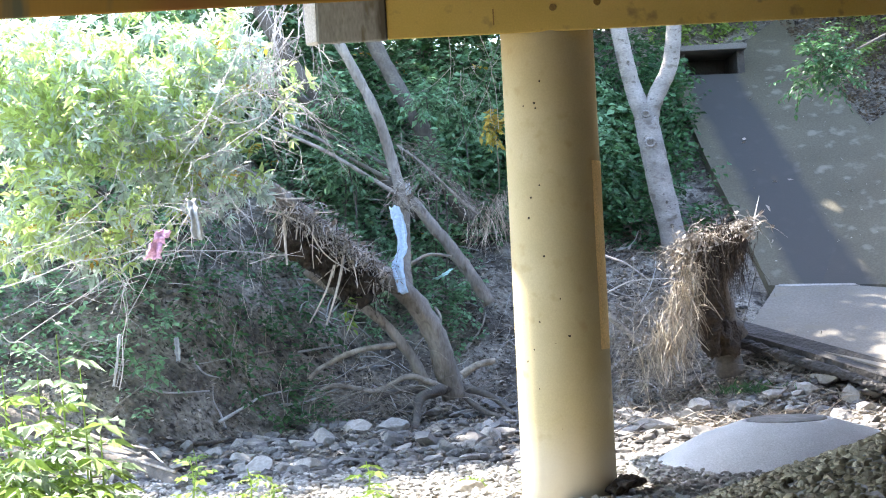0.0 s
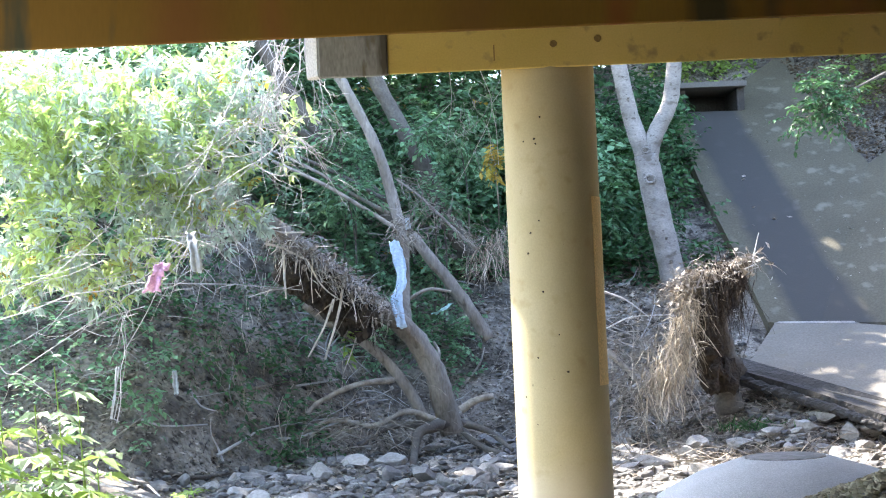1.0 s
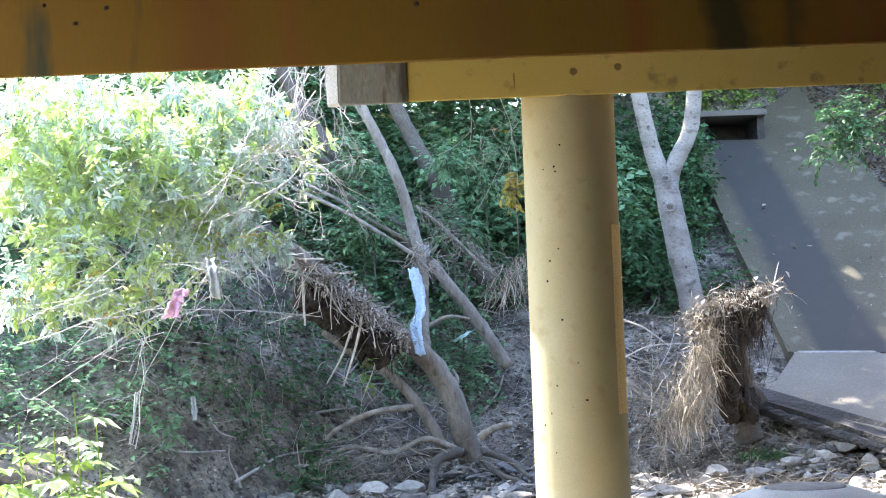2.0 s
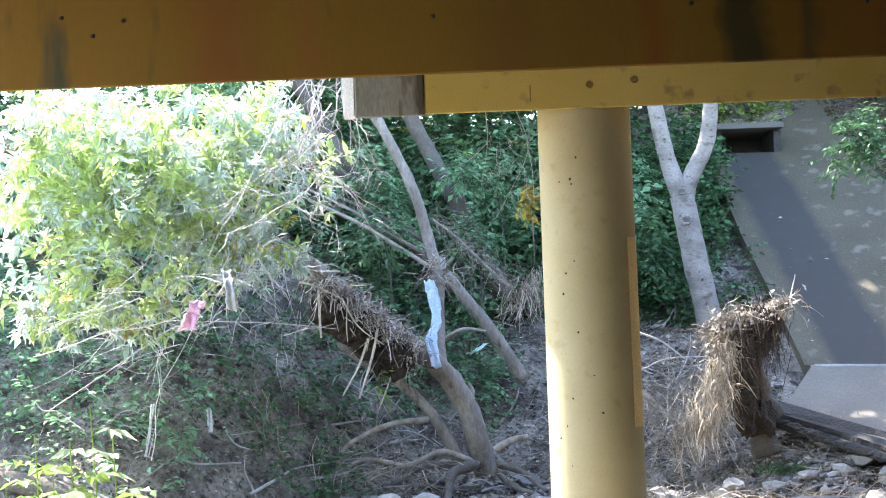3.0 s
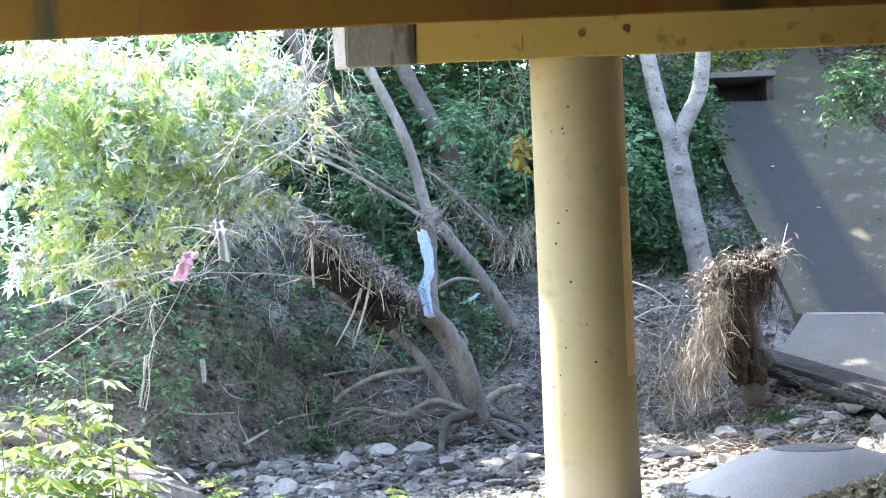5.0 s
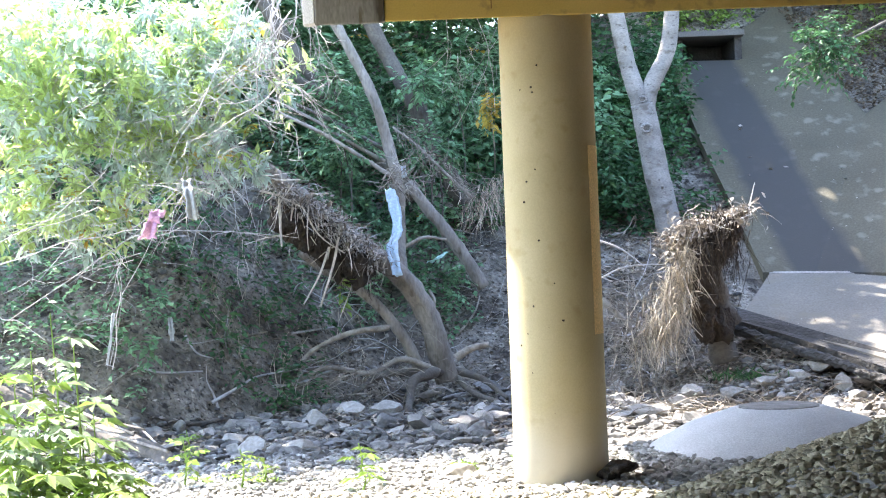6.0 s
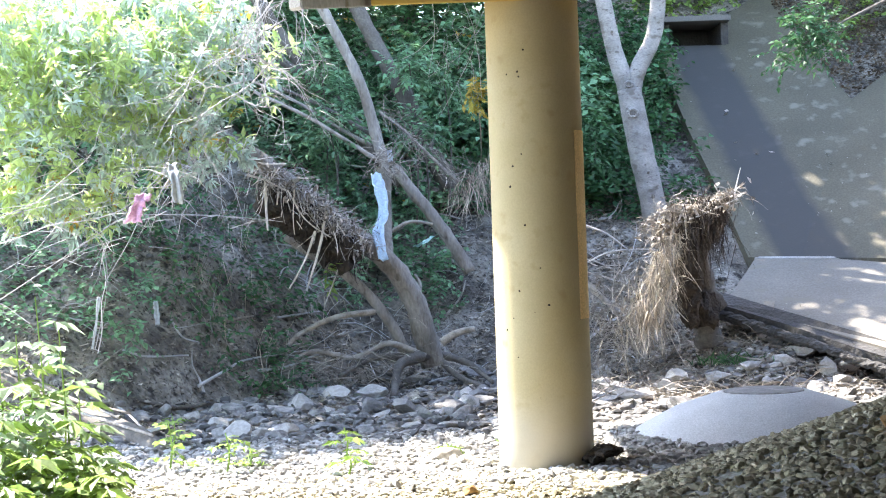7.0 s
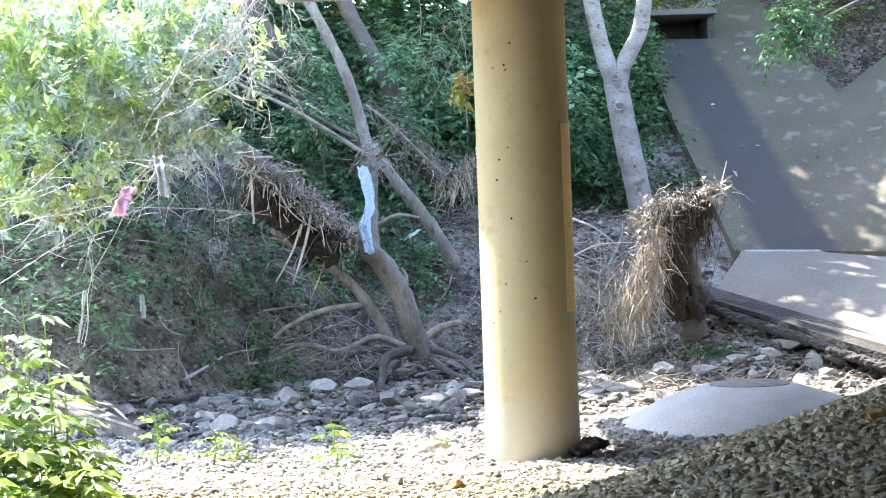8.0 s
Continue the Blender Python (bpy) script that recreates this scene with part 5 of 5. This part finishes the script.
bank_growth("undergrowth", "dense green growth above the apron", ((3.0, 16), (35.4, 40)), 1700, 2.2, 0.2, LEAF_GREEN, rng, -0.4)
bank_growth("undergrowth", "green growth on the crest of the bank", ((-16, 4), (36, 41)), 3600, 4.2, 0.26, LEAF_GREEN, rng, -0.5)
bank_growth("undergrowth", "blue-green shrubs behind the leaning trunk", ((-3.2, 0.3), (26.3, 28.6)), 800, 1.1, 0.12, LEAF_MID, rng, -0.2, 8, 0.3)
bank_growth("undergrowth", "yellow-green leaves in a painted sunlit tone above the drain", ((4.7, 6.6), (34.5, 35.6)), 170, 0.7, 0.14, LEAF_WEED, rng, -0.6, 7, 0.34)
for c, r, k in (((-1.49, 27.60, 4.41), (0.45, 0.4, 0.30), 70), ((-0.15, 27.60, 4.98), (0.35, 0.3, 0.30), 45), ((-0.00, 27.40, 3.88), (0.30, 0.3, 0.35), 40), ((-1.64, 27.40, 5.10), (0.40, 0.4, 0.30), 40), ((-1.47, 26.90, 3.90), (0.6, 0.5, 0.3), 60), ((0.41, 28.00, 4.81), (0.45, 0.4, 0.35), 45)):
    bush = thing("leafy_shrub", settled(c), "pale green leafy shrub among the slanting trunks", "shrub", "shrubs among the trunks")
    b, tw = Build(), Build()
    foot = settled(c)
    tube(tw, [foot, foot.lerp(Vector(c), 0.6) + Vector((0.1, 0, 0)), c], 0.02, 0.008, 5, 0.2, 5, rng)
    cloud(b, tw, c, r, k, 9, 0.13, rng, 0.26, -0.2, 0.4)
    part("leaves", b, LEAF_MID, bush)
    part("stem", tw, DARK_BARK, bush)
bank_growth("undergrowth", "leaves in a painted sunlit tone above the apron wing", ((8.6, 12.5), (33.4, 35.5)), 260, 0.8, 0.16, LEAF_WEED, rng, -0.3, 7, 0.32)
over = thing("overhanging_branch", (7.13, 26.00, 5.46), "green leafy branch overhanging the apron", "branch")
b, tw = Build(), Build()
tube(tw, [(8.32, 27.00, 5.96), (7.41, 27.00, 5.55), (6.68, 27.00, 5.20), (6.05, 27.00, 4.85)], 0.03, 0.01, 6, 0.2, 5, rng)
for c, r, k in (((6.40, 27.00, 5.30), (0.40, 0.4, 0.25), 75), ((6.05, 27.00, 4.88), (0.24, 0.3, 0.18), 26), ((6.66, 27.00, 4.92), (0.20, 0.3, 0.20), 30)):
    cloud(b, tw, c, r, k, 8, 0.12, rng, 0.24, 0.0, 0.35)
part("leaves", b, LEAF_GREEN, over)
part("stem", tw, DARK_BARK, over)
# unseen tree added to keep sun and sky off the apron
t = thing("unseen_shade_tree", (13.0, 31.0, 5.8), "unseen green tree added to shade the apron", "tree")
b = Build()
tube(b, [(13.0, 31.0, 5.4), (12.4, 31.8, 8.0), (10.5, 33.4, 10.2)], 0.24, 0.12, 10, 0.2, 5, rng)
part("trunk", b, BARK, t, smooth_faces=True)
crown_over(t, (8.6, 35.6, 10.3), (4.2, 3.6, 1.5), 1800, LEAF_GREEN, rng, 0.34, 0.0)
bank = random.Random(3)
b, brown = Build(), Build()
LITTER = ((-6, 4.2, 20.5, 28.5, 9000), (7.2, 12.0, 30.5, 36.0, 6000), (7.2, 12.0, 30.5, 36.0, 6000), (5.0, 8.5, 27.2, 33, 45), (1.4, 4.8, 23.8, 29, 5200), (2.0, 7.2, 21.2, 24.6, 2400))
for x0, x1, y0, y1, k in LITTER:
    for i in range(k):
        x, y = bank.uniform(x0, x1), bank.uniform(y0, y1)
        if k == 6000 and (x < 8.16 - 0.25 * (y - 30.99) or y < 31.05 + 0.67 * (x - 8.11)):
            continue
        z = rough_z(x, y) + 0.02
        if x > 4.7 and y > 27:
            z = max(z, 1.57 + 0.70 * (y - 27) + 0.012)
        w = Vector((bank.gauss(0, 1), bank.gauss(0, 1), bank.gauss(0, 0.3))).normalized()
        leaf(brown if k == 6000 else b, Vector((x, y, z)), w, bank.uniform(0.05, 0.12), 0.28, bank, bank.uniform(-0.3, 0.3))
tagged(part("leaf_litter", brown, LEAF_BROWN), "dark brown leaf litter above the apron", "leaf litter", kind="stuff")
tagged(part("leaf_litter", b, LEAF_DRY), "dry brown and pale leaf litter on the bank", "leaf litter", kind="stuff")
b = Build()
for i in range(4200):
    x, y = bank.uniform(-6.5, 4.6), bank.uniform(20.5, 28.5)
    if (x < -2.6 and i % 6) or (x < 0.4 and i % 2):
        continue
    if y < 20.8 + 4.6 * smooth(-5.0, -0.4, x) - 0.6:
        continue
    w = Vector((bank.gauss(0, 1), bank.gauss(0, 0.6), bank.gauss(0.15, 0.35)))
    whip(b, (x, y, rough_z(x, y) + 0.03), w, 0.12 + 0.5 * bank.random() ** 2, 0.004 + 0.011 * bank.random() ** 2, bank, 0.2, 0.6, 3)
for i in range(900):
    x, y = bank.uniform(1.9, 7.2), 24.8 - 3.8 * bank.random() ** 1.4
    w = Vector((bank.gauss(0, 1), bank.gauss(0, 0.6), bank.gauss(0.1, 0.25)))
    whip(b, (x, y, rough_z(x, y) + 0.06), w, bank.uniform(0.15, 0.6), 0.005 + 0.012 * bank.random() ** 2, bank, 0.2, 0.45, 3)
tagged(part("fallen_twigs", b, TWIG), "dry grey-brown twigs strewn over the earth bank", "twigs", kind="stuff")
b = Build()
for i in range(950):
    x, y = bank.uniform(-5.8, 3.6), bank.uniform(20.8, 28.4)
    if x < -2.4 and i % 4:
        continue
    if y < 20.8 + 4.6 * smooth(-5.0, -0.4, x) - 0.5 or noise.noise(Vector((x * 0.8, y * 0.8, 3.1))) < -0.1:
        continue
    w = Vector((bank.gauss(0, 1), bank.gauss(0, 0.6), bank.gauss(0.1, 0.4)))
    whip(b, (x, y, rough_z(x, y) + 0.05), w, bank.uniform(0.3, 1.1), 0.006 + 0.014 * bank.random() ** 2, bank, 0.25, 0.45, 4)
tagged(part("fallen_twigs", b, GREY_TWIG), "bleached sticks strewn over the earth bank", "twigs", kind="stuff")

# ---------------------------------------------------------------- near plants
rng = random.Random(21)


def weed(place, height, leaves, size, rng, lean=(0, 0), broad=False):
    t = thing("weed", place, "bright green leafy weed growing from the gravel", "plant", "weeds in the gravel")
    p = Vector(place)
    top = p + Vector((lean[0], lean[1], height))
    b, c, d = Build(), Build(), Build()
    line = course([p, p.lerp(top, 0.5) + Vector((0.03, 0, 0)), top], 8)
    tube(b, [line[0], line[8], line[-1]], 0.012, 0.005, 6, 0, 4, rng)
    for k in range(leaves):
        o = line[int((0.25 + 0.75 * k / leaves) * (len(line) - 1))]
        a = k * 2.4 + rng.random()
        w = Vector((math.cos(a), math.sin(a), rng.uniform(0.0, 0.5)))
        e = o + w * size * rng.uniform(0.5, 1.1)
        tube(d, [o, o.lerp(e, 0.5) + Vector((0, 0, 0.02)), e], 0.004, 0.003, 3, 0, 2, rng)
        if broad:
            palmate(c, e, Vector((w.x, w.y, -0.1)), size, rng, rng.choice((5, 7)))
        else:
            spray(c, None, o, w.normalized(), size * 1.6, 8, size * 0.62, rng, 0.34)
    part("stem", b, LEAF_WEED, t)
    tagged(part("petiole_mass", d, LEAF_WEED, t), kind="stuff")
    part("leaves", c, LEAF_PALE if height > 0.6 and rng.random() < 0.35 else LEAF_WEED, t)
    return t


def below(p, drop):
    return (p[0], p[1], p[2] - drop)


# tall palmate weeds and leafy shoots in the corner by the log
for p, n, s, broad in (((-3.37, 14.40, 1.69), 4, 0.24, True), ((-3.23, 14.50, 1.44), 6, 0.22, False), ((-3.53, 14.10, 1.38), 8, 0.24, False), ((-3.07, 13.90, 0.99), 9, 0.25, True), ((-3.58, 13.70, 1.12), 9, 0.24, False),
                       ((-3.24, 13.50, 0.94), 10, 0.25, False), ((-2.96, 13.70, 0.86), 5, 0.22, True), ((-3.54, 13.30, 0.79), 9, 0.25, True), ((-3.03, 13.20, 0.64), 10, 0.24, False), ((-2.79, 13.30, 0.39), 6, 0.22, False),
                       ((-3.27, 12.90, 0.47), 10, 0.25, True), ((-2.79, 12.90, 0.36), 10, 0.24, False), ((-3.76, 13.90, 1.45), 8, 0.24, False), ((-3.86, 13.50, 1.06), 9, 0.25, True), ((-3.02, 12.70, 0.23), 9, 0.25, False),
                       ((-2.64, 13.10, 0.19), 9, 0.22, True), ((-3.41, 12.70, 0.24), 9, 0.25, False)):
    g = settled(p)
    weed(g, max(0.25, p[2] - g.z), n + 2, s * (1.15 if broad else 1), rng, (rng.uniform(-0.05, 0.05), rng.uniform(-0.05, 0.05)), broad)
    if n > 9:
        g = settled((p[0] + rng.uniform(-0.25, 0.18), p[1] + rng.uniform(-0.4, 0.4)))
        weed(g, max(0.25, p[2] - g.z - rng.uniform(0.05, 0.25)), n + 4, s, rng, (0.03, 0), not broad)
for p, h, n, s, broad in (((0.78, 16.34, -0.15), 0.42, 5, 0.13, False), ((-0.88, 16.66, -0.15), 0.35, 4, 0.17, True), ((-0.80, 15.60, -0.15), 0.22, 4, 0.17, True), ((-1.99, 15.98, -0.15), 0.4, 6, 0.12, False), ((-2.60, 16.36, -0.15), 0.5, 7, 0.14, False),
                          ((0.15, 16.72, -0.15), 0.14, 6, 0.10, False), ((-2.85, 18.20, -0.16), 0.4, 5, 0.14, False), ((-1.83, 16.50, -0.15), 0.25, 5, 0.12, False)):
    weed(settled(p), h, n, s, rng, (0, 0), broad)

# ---------------------------------------------------------------- rags and film
def rag(name, pts, width, material, label, rng, category="plastic scrap"):
    """A crumpled strip of film or cloth that hangs along a line."""
    line = course(pts, 8)
    b, cols = Build(), 9
    ph = rng.random() * 40
    verts = []
    for i, p in enumerate(line):
        w = width * (0.65 + 0.5 * abs(noise.noise(Vector((i * 0.35, ph, 0)))) + 0.08 * math.sin(i * 0.8 + ph))
        for k in range(cols):
            u = k / (cols - 1) - 0.5
            verts.append(p + Vector((u * w, 0.2 * width * noise.noise(Vector((u * 4, i * 0.3, ph))) + 0.10 * width * math.cos(u * 8), 0.25 * width * noise.noise(Vector((u * 3, i * 0.5, ph + 9))))))
    faces = [(i * cols + k, i * cols + k + 1, (i + 1) * cols + k + 1, (i + 1) * cols + k) for i in range(len(line) - 1) for k in range(cols - 1)]
    b.add(verts, faces)
    ob = tagged(part(name, b, material, smooth_faces=True), label, category)
    sol = ob.modifiers.new("thick", "SOLIDIFY")
    sol.thickness = 0.006
    return ob


rag("plastic_strip", [(-0.71, 25.30, 3.08), (-0.64, 25.20, 2.78), (-0.61, 25.00, 2.43), (-0.69, 24.80, 2.18), (-0.62, 24.60, 1.75)], 0.20, BLUE_FILM, "pale blue plastic sheet hanging from the stem", rng)
rag("plastic_scrap", [(-0.49, 25.40, 3.43), (-0.48, 25.40, 3.25)], 0.10, WHITE_FILM, "white plastic scrap in the snagged twigs", rng)
rag("cloth_rag", [(-2.75, 16.40, 2.61), (-2.82, 16.40, 2.49), (-2.88, 16.40, 2.33)], 0.19, PINK_CLOTH, "pink cloth rag caught on a twig", rng, "rag")
rag("plastic_bag", [(-2.45, 16.30, 2.89), (-2.41, 16.20, 2.71), (-2.39, 16.20, 2.49)], 0.13, WHITE_FILM, "torn white plastic bag hanging in the twigs", rng)
rag("plastic_scrap", [(-3.60, 22.00, 1.35), (-3.59, 22.00, 1.22), (-3.58, 22.00, 1.04)], 0.09, WHITE_FILM, "white plastic scrap hanging on the bank", rng)
rag("plastic_scrap", [(-3.34, 16.90, 1.59), (-3.38, 16.90, 1.31), (-3.43, 16.90, 1.06)], 0.035, WHITE_FILM, "narrow white plastic strip hanging from a twig", rng)
rag("plastic_scrap", [(-0.15, 25.90, 1.92), (-0.01, 25.90, 1.99), (0.14, 26.00, 2.08)], 0.10, GREEN_FILM, "mint green plastic scrap on the bank", rng)

# ---------------------------------------------------------------- rocks and gravel
for p, s, q, m in (((-1.72, 22.40, -0.19), 0.36, (1, 0.9, 0.95), ROCK), ((-1.30, 22.74, -0.19), 0.46, (1.2, 0.9, 0.75), ROCK), ((-1.08, 21.78, -0.19), 0.34, (1, 1, 0.8), STONE), ((-0.81, 21.52, -0.19), 0.40, (1.1, 0.8, 0.7), STONE), ((-0.84, 23.54, -0.19), 0.50, (1, 0.8, 0.8), ROCK),
                   ((-0.11, 25.46, -0.16), 0.46, (1.3, 0.9, 0.35), ROCK), ((-2.29, 19.16, -0.18), 0.40, (1.2, 0.9, 0.8), ROCK), ((-1.99, 19.34, -0.18), 0.30, (1, 1, 0.7), ROCK), ((-2.48, 19.26, -0.18), 0.28, (0.8, 1, 0.9), ROCK), ((-0.33, 21.30, -0.19), 0.44, (1.1, 1, 0.6), STONE),
                   ((-0.04, 20.66, -0.19), 0.40, (1.1, 0.9, 0.6), STONE), ((0.29, 21.18, -0.19), 0.36, (1.2, 1, 0.55), STONE), ((0.59, 22.86, -0.19), 0.44, (1.3, 1, 0.5), STONE), ((2.69, 21.86, -0.19), 0.56, (1.4, 0.9, 0.5), ROCK), ((2.46, 23.16, -0.19), 0.36, (1, 1, 0.6), ROCK),
                   ((3.21, 22.62, -0.19), 0.40, (1.1, 1, 0.6), ROCK), ((4.07, 23.30, -0.06), 0.42, (1.2, 0.9, 0.6), ROCK), ((4.54, 23.24, -0.02), 0.40, (1.3, 0.8, 0.6), ROCK), ((5.04, 23.32, 0.03), 0.36, (1, 1, 0.7), ROCK), ((5.57, 23.06, -0.05), 0.36, (0.7, 0.8, 1.2), ROCK),
                   ((5.30, 23.58, 0.12), 0.40, (1.4, 0.8, 0.5), ROCK), ((5.59, 22.40, -0.19), 0.34, (1.2, 1, 0.6), ROCK), ((-1.91, 21.46, -0.19), 0.32, (1, 1, 0.7), STONE), ((-1.46, 21.26, -0.19), 0.30, (1.1, 1, 0.6), STONE), ((-3.53, 21.96, -0.17), 0.26, (0.9, 0.9, 0.9), ROCK),
                   ((-3.28, 22.04, -0.19), 0.30, (1, 1, 0.8), STONE), ((-3.04, 21.94, -0.19), 0.24, (1, 1, 0.7), STONE), ((0.72, 25.56, -0.07), 0.44, (1.2, 1, 0.5), STONE), ((-0.56, 20.26, -0.19), 0.3, (1.1, 1, 0.5), STONE), ((0.12, 16.56, -0.15), 0.34, (1.4, 0.9, 0.5), ROCK),
                   ((-1.61, 19.50, -0.19), 0.26, (1.2, 1, 0.5), STONE), ((-1.01, 19.54, -0.19), 0.28, (1.2, 1, 0.5), STONE), ((-2.78, 20.26, -0.19), 0.26, (1.2, 1, 0.6), STONE), ((-3.39, 20.22, -0.19), 0.3, (1.2, 1, 0.6), STONE), ((3.06, 19.96, -0.19), 0.3, (1.2, 1, 0.5), ROCK)):
    c = settled(p) + Vector((0, 0, 0.18 * s * q[2]))
    b = Build()
    rock_mesh(b, c, 0.86 * s, rng, q, 20)
    tagged(part("rock", b, m), "pale broken rock lying in the creek bed" if m is ROCK else "dark grey rock lying in the creek bed", "rock", "creek rocks")
protos = []
for k in range(9):
    b = Build()
    rock_mesh(b, (0, 0, 0), 1.0, rng, (rng.uniform(1.0, 1.4), 1.0, rng.uniform(0.45, 0.75)), 20)
    protos.append((mesh_of("rock", b, STONE if k % 3 else ROCK), k % 3))
placed = 0
while placed < 230:
    x, y = rng.uniform(-5.0, 6.5), rng.uniform(18.4, 25.2)
    if abs(x) > 0.29 * y or y > (20.6 + 4.6 * smooth(-5.0, -0.4, x) if x < 3.2 else 24.4) or (x - M[0]) ** 2 + (y - M[1]) ** 2 < 1.6:
        continue
    placed += 1
    me, dark = protos[rng.randrange(9)]
    size = 0.15 + 0.24 * rng.random() ** 2
    ob = new("rock", me)
    ob.matrix_world = pose(x, y, rough_z(x, y) + 0.12 * size, rng.uniform(-15, 15), rng.uniform(-15, 15), rng.uniform(0, 360)) @ Matrix.Diagonal((size, size, size, 1))
    tagged(ob, "grey angular stone in the creek bed" if dark else "pale angular stone in the creek bed", "rock", "creek rocks")


def scatter(name, n, xr, yr, lo, hi, material, seed, label, ok, flat=0.6, lift=0.15):
    pts, sizes = [], []
    g = np.random.default_rng(seed)
    for x, y, u in zip(g.uniform(*xr, n), g.uniform(*yr, n), g.random(n)):
        if not ok(x, y):
            continue
        s = lo + (hi - lo) * u ** 2.2
        pts.append((x, y, rough_z(x, y) + lift * s))
        sizes.append(s)
    tagged(stones(name, pts, sizes, material, seed, flat), label, "gravel", kind="stuff")


def toe_line(x):
    return 20.8 + 4.6 * smooth(-5.0, -0.4, x) if x < 3.2 else 24.6


def off_column(x, y):
    return (x - COL[0]) ** 2 + (y - COL[1]) ** 2 > 0.27 and (x - M[0]) ** 2 + (y - M[1]) ** 2 > 1.1


def in_view(x, y):
    return abs(x) < 0.30 * y + 0.6


scatter("near_gravel", 44000, (-4.5, 5.5), (5.6, 15.5), 0.03, 0.09, GRAVEL, 8, "coarse tan limestone gravel under the bridge", lambda x, y: in_view(x, y) and off_column(x, y))
scatter("bar_gravel", 27000, (-5.5, 7), (14.4, 19.0), 0.03, 0.115, BAR_GRAVEL, 9, "pale sunlit limestone gravel bar", lambda x, y: in_view(x, y) and off_column(x, y))
scatter("creek_stones", 7500, (-6.5, 8.5), (18.2, 26.5), 0.05, 0.21, STONE, 10, "grey stones strewn over the creek bed",
        lambda x, y: in_view(x, y) and off_column(x, y) and y < toe_line(x) + 0.2 and y > 18.2 + 0.6 * noise.noise(Vector((x, y, 1))), 0.5)
scatter("bank_stones", 900, (-6.5, 5.0), (20, 28), 0.04, 0.16, STONE, 12, "small pale stones in the earth bank", lambda x, y: y > toe_line(x) - 0.2, 0.6)
scatter("pale_creek_stones", 1900, (2.0, 9.0), (18.0, 25), 0.05, 0.20, ROCK, 13, "pale stones beside the manhole", lambda x, y: in_view(x, y) and off_column(x, y) and y < 24.4, 0.5)
# dark lump put where the scour hole is only shade
b = Build()
rock_mesh(b, (COL[0] + 0.50, COL[1] - 0.30, -0.05), 0.38, rng, (0.8, 0.7, 0.42), 3, 0.5)
tagged(part("soil_clod", b, SOIL_CLOD), "dark lump standing in for the scour hole at the column foot", "soil")
for p, size, squash, label in (((0.3, 14.21, -0.15), 0.13, (1.2, 0.9, 0.8), "brown block of stone lying in the gravel"), ((2.5, 8.96, 0.96), 0.16, (1.4, 0.9, 0.6), "orange-brown stone on the gravel mound")):
    b = Build()
    rock_mesh(b, settled(p) + Vector((0, 0, 0.3 * size)), size, rng, squash, 16)
    tagged(part("rock", b, RUST_STONE), label, "rock")
